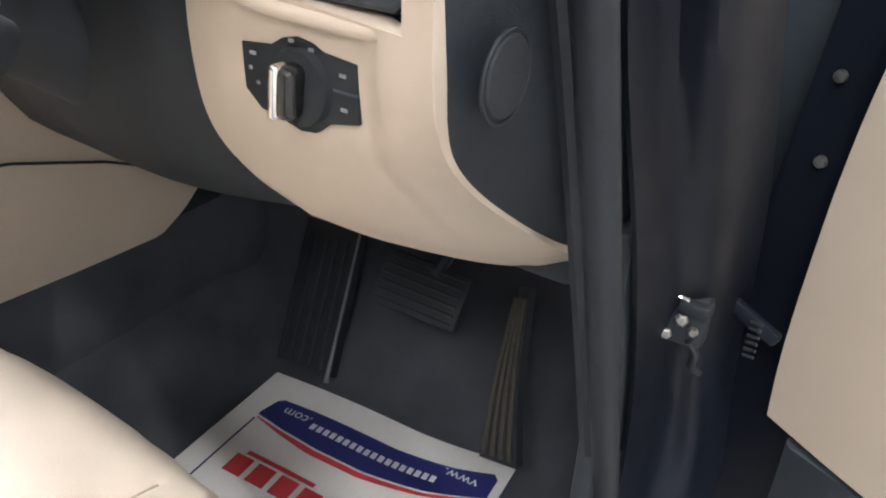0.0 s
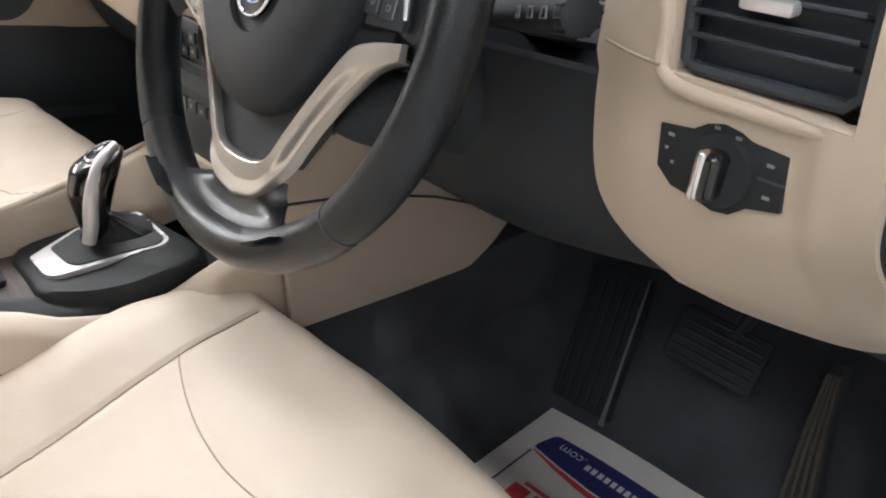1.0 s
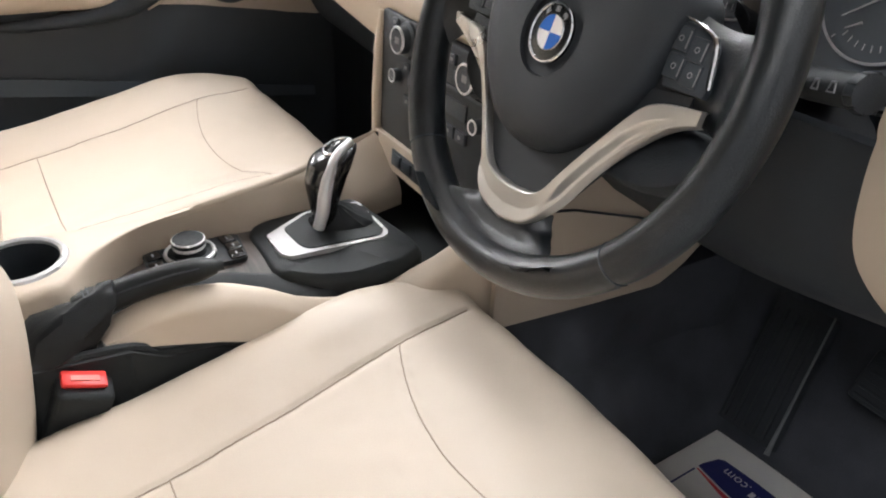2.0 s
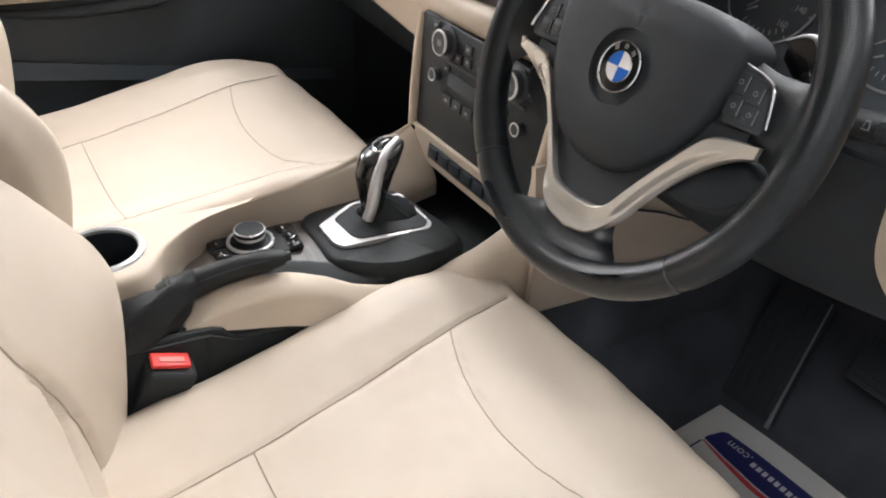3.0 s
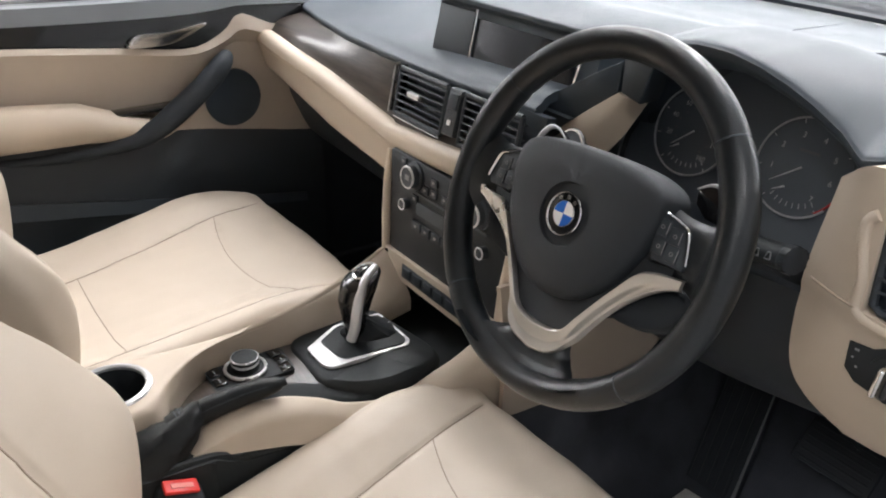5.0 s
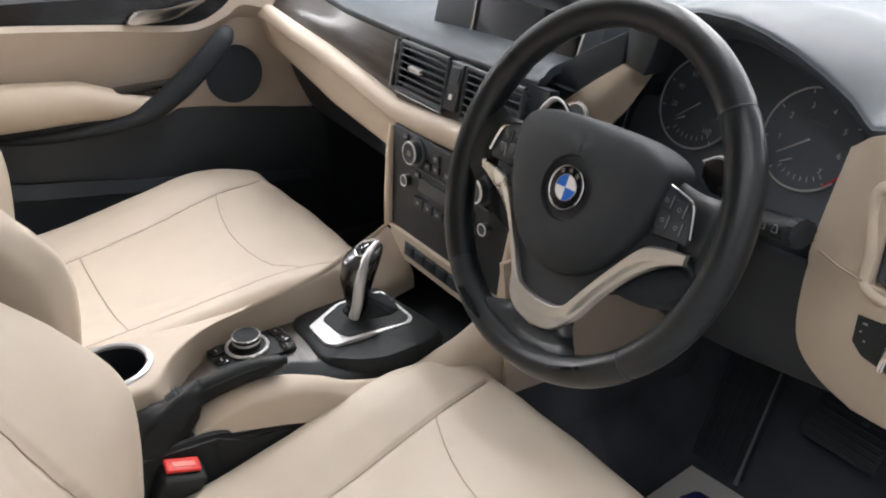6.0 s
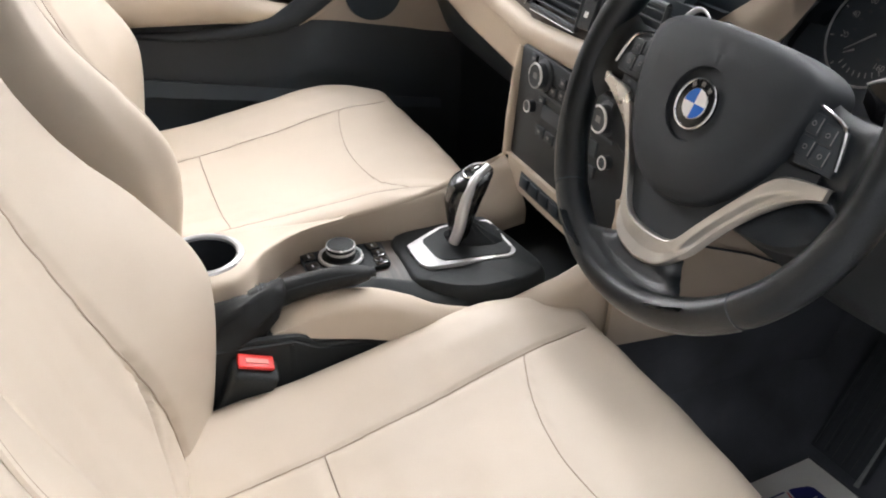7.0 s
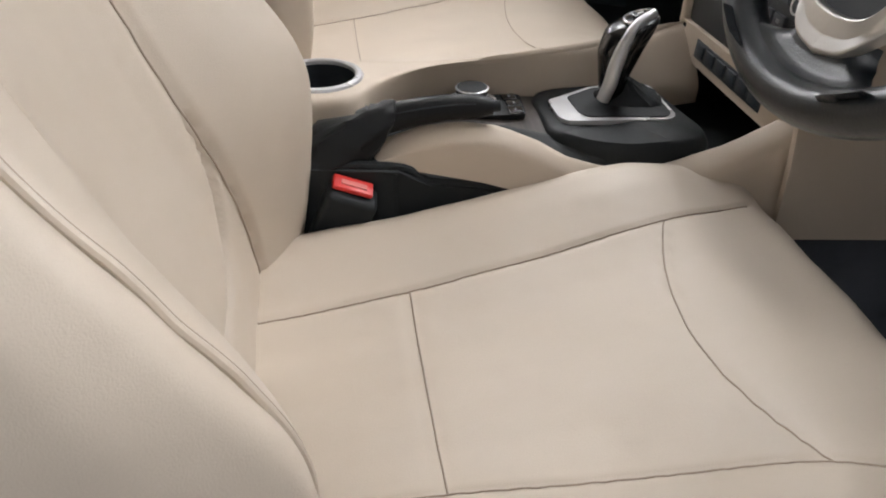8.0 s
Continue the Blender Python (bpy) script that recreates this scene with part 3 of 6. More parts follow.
vent_unit(-0.158, -0.024, 6, True)
vent_unit(0.024, 0.150, 6, False)
bm = blank()
prism(bm, [(-0.174, -0.040), (-0.164, -0.040), (-0.163, 0.034), (-0.173, 0.028)], on_vent(0, 0, -0.02), VU, VV, 0.022, 0.002)
vw = part("vent_wheel", bm, GLOSS, vent)
bm = blank()
tube(bm, [on_vent(-0.176, -0.042, 0.003), on_vent(-0.175, 0.030, 0.003), on_vent(-0.163, 0.036, 0.003)], 0.0012, 6)
part("wheel_edge", bm, CHROME, vw, "thin chrome edge")
bm = blank()
prism(bm, [(-0.017, -0.036), (0.014, -0.034), (0.020, 0.032), (-0.010, 0.032)], on_vent(0, 0, -0.02), VU, VV, 0.026, 0.003)
col = part("switch_column", bm, BLACK, vent)
bm = blank()
prism(bm, [(-0.008, 0.002), (0.013, 0.003), (0.016, 0.026), (-0.006, 0.026)], on_vent(0, 0, 0.0), VU, VV, 0.008, 0.001)
part("hazard_button", bm, DARK, col, "black hazard button")
bm = blank()
prism(bm, [(-0.005, -0.020), (0.003, -0.0195), (0.004, -0.012), (-0.004, -0.0125)], on_vent(0, 0, 0.0), VU, VV, 0.0068)
part("lock_mark", bm, WHITE, col)

bm = blank()
tube(bm, [on_vent(-0.158, -0.0445, 0.002), on_vent(-0.024, -0.0445, 0.002)], 0.0012, 6)
part("vent_line", bm, CHROME, vent, "thin chrome line under the vent")

# centre stack
SU, SV = np.array([1.0, 0, 0]), np.array([0, 0.09, 1.0])
SN = np.cross(SU, SV / np.linalg.norm(SV))
S0 = np.array([CX, 0.124, 0.80])


def on_stack(a, b, out=0.0):
    return S0 + SU * a + SV * b + SN * out


bm = blank()
prism(bm, rounded([(-0.140, -0.082), (0.140, -0.082), (0.154, 0.080), (-0.154, 0.080)], 0.008), on_stack(0, 0, -0.10), SU, SV, 0.10, 0.004)
stack = part("radio_panel", bm, COVER, dash, "black radio and climate panel")
for sgn in (-1, 1):
    bm = blank()
    tube(bm, [on_stack(sgn * 0.146, -0.086, 0.000), on_stack(sgn * 0.149, -0.03, 0.002), on_stack(sgn * 0.154, 0.03, 0.000), on_stack(sgn * 0.158, 0.074, -0.006)], 0.0080, 10, 1.0)
    part("cream_frame", bm, CREAM, dash, "thin cream frame beside the radio")
for sgn in (-1, 1):
    bm = blank()
    lathe(bm, ((0.0, 0.0), (0.023, 0.0), (0.022, 0.004), (0.0175, 0.006), (0.0170, 0.016), (0.015, 0.0175), (0.0, 0.0165)), on_stack(sgn * 0.080, 0.056, -0.001), SN, 32)
    kn = part("climate_knob", bm, BLACK, stack)
    bm = blank()
    torus(bm, on_stack(sgn * 0.080, 0.056, 0.0155), SN, 0.0160, 0.0018, 36, 6)
    part("knob_ring", bm, PLATE, kn, "chrome knob ring")
    bm = blank()
    prism(bm, [(-0.005, -0.004), (0.005, -0.004), (0.005, 0.004), (-0.005, 0.004)], on_stack(sgn * 0.080, 0.056, 0.0156), SU, SV, 0.0006)
    part("knob_mark", bm, GREYMARK, kn)
for sgn in (-1, 1):
    bm = blank()
    lathe(bm, ((0.0, 0.0), (0.009, 0.0), (0.008, 0.010), (0.0, 0.011)), on_stack(sgn * 0.098, 0.006, 0.0), SN, 20)
    kn = part("radio_knob", bm, BLACK, stack)
    bm = blank()
    torus(bm, on_stack(sgn * 0.098, 0.006, 0.010), SN, 0.008, 0.0012, 24, 6)
    part("knob_ring", bm, PLATE, kn)
bm = blank()
prism(bm, [(-0.10, 0.030), (0.10, 0.030), (0.10, 0.034), (-0.10, 0.034)], on_stack(0, 0, 0.0), SU, SV, 0.002)
part("trim_line", bm, DARK, stack)
bm = blank()
prism(bm, [(-0.07, 0.000), (0.07, 0.000), (0.07, 0.020), (-0.07, 0.020)], on_stack(0, 0, 0.0), SU, SV, 0.002, 0.001)
part("disc_slot", bm, DARK, stack)
for k in range(6):
    a = -0.065 + k * 0.026
    bm = blank()
    prism(bm, [(a - 0.011, -0.026), (a + 0.011, -0.026), (a + 0.011, -0.012), (a - 0.011, -0.012)], on_stack(0, 0, 0.0), SU, SV, 0.004, 0.0015)
    key = part("preset_key", bm, BLACK, stack)
    bm = blank()
    prism(bm, [(a - 0.003, -0.021), (a + 0.003, -0.021), (a + 0.003, -0.017), (a - 0.003, -0.017)], on_stack(0, 0, 0.0), SU, SV, 0.0046)
    part("key_mark", bm, GREYMARK, key)
for a, b in ((-0.112, 0.070), (-0.050, 0.044), (-0.030, 0.062), (-0.028, 0.046), (0.03, 0.064), (0.045, 0.048), (-0.107, 0.052), (0.107, 0.052), (-0.075, 0.022), (0.0, 0.046)):
    bm = blank()
    prism(bm, [(a - 0.007, b - 0.006), (a + 0.007, b - 0.006), (a + 0.007, b + 0.006), (a - 0.007, b + 0.006)], on_stack(0, 0, 0.0), SU, SV, 0.003, 0.001)
    key = part("climate_key", bm, BLACK, stack)
    bm = blank()
    prism(bm, [(a - 0.003, b - 0.0015), (a + 0.003, b - 0.0015), (a + 0.003, b + 0.002), (a - 0.003, b + 0.002)], on_stack(0, 0, 0.0), SU, SV, 0.0036)
    part("key_mark", bm, GREYMARK, key)
# cream rail with a row of switches, and the open tray below it
bm = blank()
prism(bm, ring([(-0.135, -0.018), (-0.128, -0.024), (0.128, -0.024), (0.135, -0.018), (0.135, 0.012), (0.128, 0.018), (-0.128, 0.018), (-0.135, 0.012)], 40), on_stack(0, -0.098, -0.03), SU, SV, 0.036, 0.006)
rail = part("switch_rail", bm, CREAM, dash, "cream rail with a row of switches")
bm = blank()
prism(bm, [(-0.088, -0.014), (0.088, -0.014), (0.088, 0.008), (-0.088, 0.008)], on_stack(0, -0.098, -0.02), SU, SV, 0.0275, 0.002)
sw = part("switch_bar", bm, BLACK, rail)
for k in range(6):
    a = -0.072 + k * 0.029
    bm = blank()
    prism(bm, [(a - 0.011, -0.010), (a + 0.011, -0.010), (a + 0.011, 0.005), (a - 0.011, 0.005)], on_stack(0, -0.098, 0.0), SU, SV, 0.010, 0.002)
    part("switch", bm, DARK, sw)
bm = blank()
for at, size in (((CX, 0.32, 0.685), (0.27, 0.36, 0.008)), ((CX - 0.132, 0.24, 0.62), (0.010, 0.26, 0.12)), ((CX + 0.132, 0.24, 0.62), (0.010, 0.26, 0.12)), ((CX, 0.36, 0.62), (0.27, 0.010, 0.14))):
    box(bm, at, size, 0.002)
part("tray_lining", bm, JET, dash, "dark open tray under the switches")
bm = blank()
box(bm, (CX, 0.20, 0.612), (0.25, 0.33, 0.010), 0.003)
box(bm, (CX + 0.02, 0.046, 0.632), (0.17, 0.006, 0.050), 0.002)
part("tray_floor", bm, JET, dash, "dark rubber floor of the tray")

# cream wedge beside the instruments
g = rows_grid([[(-0.224, 0.199, 0.984), (-0.178, 0.200, 1.020), (-0.134, 0.201, 1.052)], [(-0.190, 0.198, 0.980), (-0.155, 0.200, 1.010), (-0.118, 0.203, 1.049)], [(-0.150, 0.206, 0.972), (-0.128, 0.212, 1.000), (-0.104, 0.220, 1.045)]], 12, 8)
bm = slab(blank(), g, -0.010)
part("cream_wedge", bm, CREAM, dash, "cream wedge beside the instruments")
bm = blank()
prism(bm, [(-0.275, 0.994), (-0.223, 0.983), (-0.136, 1.053), (-0.130, 1.091), (-0.205, 1.048), (-0.245, 1.022), (-0.272, 1.008)], (0, 0.228, 0), (1, 0, 0), (0, 0, 1), 0.026, 0.004)
part("wedge_panel", bm, DASH, dash)
bm = blank()
prism(bm, [(-0.131, 1.052), (-0.102, 1.046), (-0.080, 1.110), (-0.131, 1.094)], (0, 0.235, 0), (1, 0, 0), (0, 0, 1), 0.034, 0.004)
part("cowl_end", bm, BLACK, dash)

# instruments
GU, GV = np.array([1.0, 0, 0]), np.array([0, 0.34, 0.94])
GN = np.cross(GU, GV)
G0 = np.array([0.0, 0.268, 0.998])


def on_dial(a, b, out=0.0):
    return G0 + GU * a + GV * b + GN * out


bm = blank()
prism(bm, ring([(-0.150, -0.06), (0.15, -0.06), (0.17, 0.0), (0.14, 0.07), (0.05, 0.115), (-0.04, 0.115), (-0.12, 0.075)], 40), on_dial(0, 0, -0.03), GU, GV, 0.024)
cluster = part("instrument_panel", bm, DIAL, dash, "black instrument panel with two round dials")
bm = blank()
loft(bm, [[on_dial(a if a > 0 else a * (1 - 5.0 * max(o, 0)), b, o) for a, b in ring([(-0.155, -0.065), (0.155, -0.065), (0.185, 0.0), (0.15, 0.08), (0.05, 0.125), (-0.04, 0.125), (-0.13, 0.08)], 40)] for o in (-0.005, 0.03, 0.055)], False)
part("instrument_tunnel", bm, DIAL, dash)


def dial(a0, b0, r, marks, needle, small):
    bm = blank()
    lathe(bm, ((0.0, 0.0), (r, 0.0), (r, 0.004), (0.0, 0.004)), on_dial(a0, b0, -0.007), GN, 40)
    face = part("dial_face", bm, DIAL, cluster)
    bm = blank()
    start, stop = radians(232), radians(-52)
    if a0 < 0:
        arc = [on_dial(a0 + r * math.cos(t), b0 + r * math.sin(t), 0.001) for t in np.linspace(radians(110), radians(350), 52)]
    else:
        arc = [on_dial(a0 + r * math.cos(t), b0 + r * math.sin(t), 0.001) for t in np.linspace(radians(75), radians(320), 52)]
    tube(bm, arc, 0.0013, 6)
    part("dial_rim", bm, GLINT_SILVER, face, "chrome arc round the dial")
    for k, word in enumerate(marks):
        t = start + (stop - start) * k / (len(marks) - 1)
        u, w = math.cos(t), math.sin(t)
        if word:
            bm = blank()
            text(bm, word, 0.0088, on_dial(a0 + r * 0.66 * u, b0 + r * 0.66 * w, -0.0025), GU, GV)
            part("numeral", bm, WHITE, face)
        bm = blank()
        tube(bm, [on_dial(a0 + r * 0.90 * u, b0 + r * 0.90 * w, -0.002), on_dial(a0 + r * 0.97 * u, b0 + r * 0.97 * w, -0.002)], 0.0006, 5)
        part("tick", bm, WHITE, face)
    for deg, length, base in needle:
        t = radians(deg)
        bm = blank()
        p = base
        tube(bm, [on_dial(a0 + p[0], b0 + p[1], 0.001), on_dial(a0 + p[0] + length * math.cos(t), b0 + p[1] + length * math.sin(t), 0.001)], (0.0012, 0.0005), 6)
        part("needle", bm, WHITE, face, "white dial needle")
    for k in range(small):
        t = radians(238 + k * 10)
        bm = blank()
        tube(bm, [on_dial(a0 + r * 0.72 * math.cos(t), b0 + r * 0.72 * math.sin(t), -0.002), on_dial(a0 + r * 0.82 * math.cos(t), b0 + r * 0.82 * math.sin(t), -0.002)], 0.0005, 5)
        part("tick", bm, WHITE, face)
    if a0 < 0:
        for k in range(13):
            t = start + (stop - start) * k / 12
            bm = blank()
            prism(bm, [(-0.002, -0.0012), (0.002, -0.0012), (0.002, 0.0012), (-0.002, 0.0012)], on_dial(a0 + r * 0.5 * math.cos(t), b0 + r * 0.5 * math.sin(t), -0.0028), GU, GV, 0.0005)
            part("scale_mark", bm, GREYMARK, face)
    else:
        bm = blank()
        prism(bm, [(-0.012, 0.016), (0.012, 0.016), (0.012, 0.019), (-0.012, 0.019)], on_dial(a0, b0, -0.0028), GU, GV, 0.0005)
        part("caption_bar", bm, GREYMARK, face)
        bm = blank()
        tube(bm, [on_dial(a0 + r * 0.95 * math.cos(t), b0 + r * 0.95 * math.sin(t), -0.001) for t in np.linspace(radians(-52), radians(-28), 10)], 0.0012, 5)
        part("red_zone", bm, RED, face)


dial(-0.076, 0.013, 0.053, ("", "20", "40", "60", "80", "100", "120", "140", "160"), ((222, 0.034, (0.002, 0)), (212, 0.012, (-0.012, -0.020))), 8)
dial(0.067, 0.014, 0.053, ("", "1", "2", "3", "4", "5", "6", "7"), ((218, 0.037, (0, 0)), (210, 0.014, (-0.010, -0.024))), 8)

# cream panel to the side of the wheel, with the light switch and the side vent
left = [(0.183, 0.140, 1.071), (0.174, 0.136, 0.99), (0.172, 0.134, 0.93), (0.177, 0.138, 0.880), (0.196, 0.150, 0.846), (0.228, 0.168, 0.818)]
midl = [(0.222, 0.120, 1.096), (0.222, 0.119, 0.99), (0.222, 0.118, 0.93), (0.228, 0.126, 0.885), (0.245, 0.150, 0.835), (0.270, 0.198, 0.798)]
midr = [(0.300, 0.117, 1.090), (0.300, 0.115, 0.985), (0.300, 0.114, 0.93), (0.305, 0.122, 0.890), (0.318, 0.170, 0.830), (0.322, 0.262, 0.768)]
right = [(0.358, 0.110, 1.062), (0.3595, 0.109, 0.980), (0.3605, 0.114, 0.930), (0.3610, 0.140, 0.892), (0.3620, 0.207, 0.838), (0.3620, 0.303, 0.770)]
NU, NV = 40, 48
g = np.array([spline([a, b, c, d], NU) for a, b, c, d in zip(*(spline(q, NV) for q in (left, midl, midr, right)))]).transpose(1, 0, 2)
step = lambda q: np.clip(q, 0, 1) ** 2 * (3 - 2 * np.clip(q, 0, 1))
across_u = np.linspace(0, 1, NU)[:, None] * np.ones((1, NV))
g[:, :, 1] -= 0.005 * np.maximum(step((across_u - 0.74) / 0.10), step((g[:, :, 2] - 0.958) / 0.012))
cell = (g[:-1, :-1] + g[1:, 1:]) / 2
keep = ~((cell[:, :, 0] > 0.236) & (cell[:, :, 0] < 0.342) & (cell[:, :, 2] > 0.973) & (cell[:, :, 2] < 1.060))
bm = slab(blank(), g, -0.014, keep)
lower = part("driver_panel", bm, CREAM, dash, "cream lower panel beside the steering column")
# rolled edge of the vent opening
bm = blank()
tube(bm, ring([(0.232, 0.1135, 1.06), (0.232, 0.1135, 1.0), (0.236, 0.1135, 0.972), (0.285, 0.1130, 0.967), (0.340, 0.1125, 0.969), (0.3465, 0.1125, 0.980), (0.3465, 0.1125, 1.05)], 60)[:52], 0.0052, 10)
part("vent_lip", bm, CREAM, lower)
bm = blank()
box(bm, (0.285, 0.165, 1.015), (0.106, 0.08, 0.08), 0.004)
svent = part("side_vent", bm, DARK, dash, "black side air vent")
bm = blank()
tube(bm, [(0.241, 0.119, 1.05), (0.243, 0.119, 0.983), (0.250, 0.119, 0.979), (0.330, 0.119, 0.979), (0.337, 0.119, 0.986), (0.337, 0.119, 1.05)], 0.004, 8)
part("vent_frame", bm, BLACK, svent)
for k in range(5):
    bm = blank()
    box(bm, (0.287, 0.122, 0.995 + 0.012 * k), (0.088, 0.016, 0.0028), 0.001, Matrix.Rotation(radians(-18), 3, "X"))
    part("slat", bm, BLACK, svent)
bm = blank()
box(bm, (0.287, 0.112, 1.019), (0.028, 0.010, 0.007), 0.002)
part("vent_tab", bm, PLATE, svent, "chrome vent tab")
# light switch
bm = blank()
lu, lv = (1, -0.02, 0.0), (0, 0.04, 1)
L0 = np.array([0.2735, 0.1165, 0.9345])
prism(bm, [(-0.0385, 0.011), (-0.037, -0.013), (-0.026, -0.022), (-0.010, -0.0245), (0.002, -0.0275), (0.012, -0.026), (0.021, -0.019), (0.0395, -0.0150), (0.0385, 0.015), (0.017, 0.0165), (0.010, 0.0195), (0.0, 0.0210), (-0.010, 0.0185), (-0.018, 0.0135)], L0, lu, lv, 0.004, 0.001)
ls = part("light_switch", bm, JET, lower, "black light switch with a chrome rotary grip")
bm = blank()
lathe(bm, ((0.0, 0.0), (0.0205, 0.0), (0.0192, 0.006), (0.0, 0.007)), L0 + [0.003, -0.003, -0.0035], (0, -1, 0.04), 32)
part("rotary", bm, JET, ls)
bm = blank()
box(bm, L0 + [0.003, -0.012, -0.0035], (0.013, 0.018, 0.028), 0.005, Matrix.Rotation(radians(6), 3, "Y"), 3)
grip = part("grip", bm, GLOSS, ls)
bm = blank()
box(bm, L0 + [-0.001, -0.016, -0.0030], (0.006, 0.013, 0.029), 0.0028, Matrix.Rotation(radians(6), 3, "Y"), 3)
part("grip_cap", bm, BRIGHT, grip, "chrome grip edge")
for a, b, w in ((-0.030, 0.007, 0.006), (-0.003, 0.0185, 0.005), (0.010, 0.0165, 0.005), (-0.032, -0.001, 0.003), (0.030, 0.008, 0.006), (0.031, -0.009, 0.006), (-0.027, -0.008, 0.003)):
    bm = blank()
    prism(bm, [(a - w / 3, b - 0.0009), (a + w / 3, b - 0.0009), (a + w / 3, b + 0.0009), (a - w / 3, b + 0.0009)], L0, lu, lv, 0.0046)
    part("switch_mark", bm, GREYMARK, ls)
bm = blank()
prism(bm, [(0.024, -0.0010), (0.039, -0.0010), (0.039, 0.0005), (0.024, 0.0005)], L0, lu, lv, 0.0043)
part("switch_gap", bm, DARK, ls)
# seam across the cream panel
bm = blank()
tube(bm, [(0.184, 0.1235, 0.980), (0.21, 0.1135, 0.9795), (0.233, 0.1085, 0.979)], 0.0011, 6)
part("panel_seam", bm, SEAM, lower)

# black end of the dashboard
endo = spline([(0.106, 1.04), (0.106, 0.97), (0.113, 0.925), (0.139, 0.890), (0.20, 0.842), (0.26, 0.801), (0.304, 0.774), (0.312, 0.75)], 28)
g = np.array([[(0.3585 + 0.02 * math.sin(math.pi * min(1, 3 * u) / 2), a + (0.42 - a) * u, z) for u in np.linspace(0, 1, 14)] for a, z in endo])
bm = slab(blank(), g, 0.01)
cap = part("dash_end", bm, KNEE, dash, "black end panel of the dashboard")
bm = blank()
torus(bm, (0.3785, 0.137, 0.952), (1, 0, 0), 0.022, 0.0012, 36, 8)
part("end_ring", bm, KNEE, cap)
bm = blank()
lathe(bm, ((0.0, 0.0), (0.020, 0.0), (0.019, 0.0012), (0.0, 0.0014)), (0.379, 0.137, 0.952), (1, 0, 0), 32)
part("end_cover", bm, KNEE, cap)
# dark knee panel and column shroud
g = rows_grid([[(-0.165, 0.150, 0.95), (0.0, 0.130, 0.95), (0.19, 0.145, 0.95)], [(-0.165, 0.165, 0.88), (0.0, 0.150, 0.86), (0.19, 0.155, 0.87)],
               [(-0.17, 0.245, 0.745), (0.02, 0.240, 0.748), (0.24, 0.205, 0.805)], [(-0.17, 0.42, 0.715), (0.02, 0.40, 0.715), (0.36, 0.38, 0.75)]], 16, 16)
bm = slab(blank(), g, -0.01)
part("knee_panel", bm, KNEE, dash, "black panel under the steering column")
bm = blank()
box(bm, (0.10, 0.50, 0.80), (0.50, 0.30, 0.20), 0.02)
part("dash_core", bm, DARK, dash)
bm = blank()
loft(bm, [[(0.0 + w * math.cos(t), y, zc + h * math.sin(t)) for t in np.linspace(0, 2 * math.pi, 28, endpoint=False)] for y, zc, w, h in ((0.055, 0.962, 0.045, 0.040), (0.06, 0.962, 0.055, 0.048), (0.13, 0.925, 0.070, 0.060), (0.20, 0.885, 0.08, 0.075), (0.30, 0.85, 0.09, 0.08))])
part("column_shroud", bm, KNEE, dash, "black steering column shroud")
# ---- steering wheel ----
WN = np.array([0, -0.922, 0.387])
WA = np.array([math.cos(radians(1.5)), 0, 0]) + math.sin(radians(1.5)) * np.array([0, 0.387, 0.922])
WB = math.cos(radians(1.5)) * np.array([0, 0.387, 0.922]) - math.sin(radians(1.5)) * np.array([1.0, 0, 0])
W0 = np.array([0, 0.0, 1.0])


def on_wheel(a, b, h=0.0):
    return W0 + WA * a + WB * b + WN * h


wheel = thing("steering_wheel", W0.tolist(), "black leather three-spoke steering wheel with silver lower spokes", "steering wheel")
RC, RT, RH = 0.1685, 0.0152, -0.020
bm = blank()
n, k = 240, 16
vs = []
for i in range(n):
    t = 2 * math.pi * i / n
    swell = 1 + 0.10 * math.exp(-((abs(math.degrees(t) - 25) % 360) / 14) ** 2) + 0.10 * math.exp(-((math.degrees(t) - 155) / 14) ** 2)
    pinch = 1 - 0.06 * sum(math.exp(-((math.degrees(t) - s) / 1.1) ** 2) for s in (40.5, 142.5, 225.5, 315.5))
    vs.append([bm.verts.new(on_wheel((RC + RT * swell * pinch * math.cos(q)) * math.cos(t), (RC + RT * swell * pinch * math.cos(q)) * math.sin(t), RH + 1.12 * RT * pinch * math.sin(q))) for q in np.linspace(0, 2 * math.pi, k, endpoint=False)])
for i in range(n):
    for j in range(k):
        bm.faces.new((vs[i][j], vs[(i + 1) % n][j], vs[(i + 1) % n][(j + 1) % k], vs[i][(j + 1) % k]))
rim = part("rim", bm, WHEEL_LEATHER, wheel, "worn black leather rim", sharp=75)
for s in (40.5, 142.5, 225.5, 315.5):
    t = radians(s)
    bm = blank()
    tube(bm, [on_wheel((RC + (RT - 0.0006) * math.cos(q)) * math.cos(t), (RC + (RT - 0.0006) * math.cos(q)) * math.sin(t), RH + 1.12 * (RT - 0.0006) * math.sin(q)) for q in np.linspace(-0.4, math.pi + 0.4, 18)], 0.0007, 5)
    part("rim_seam", bm, DARK, rim)

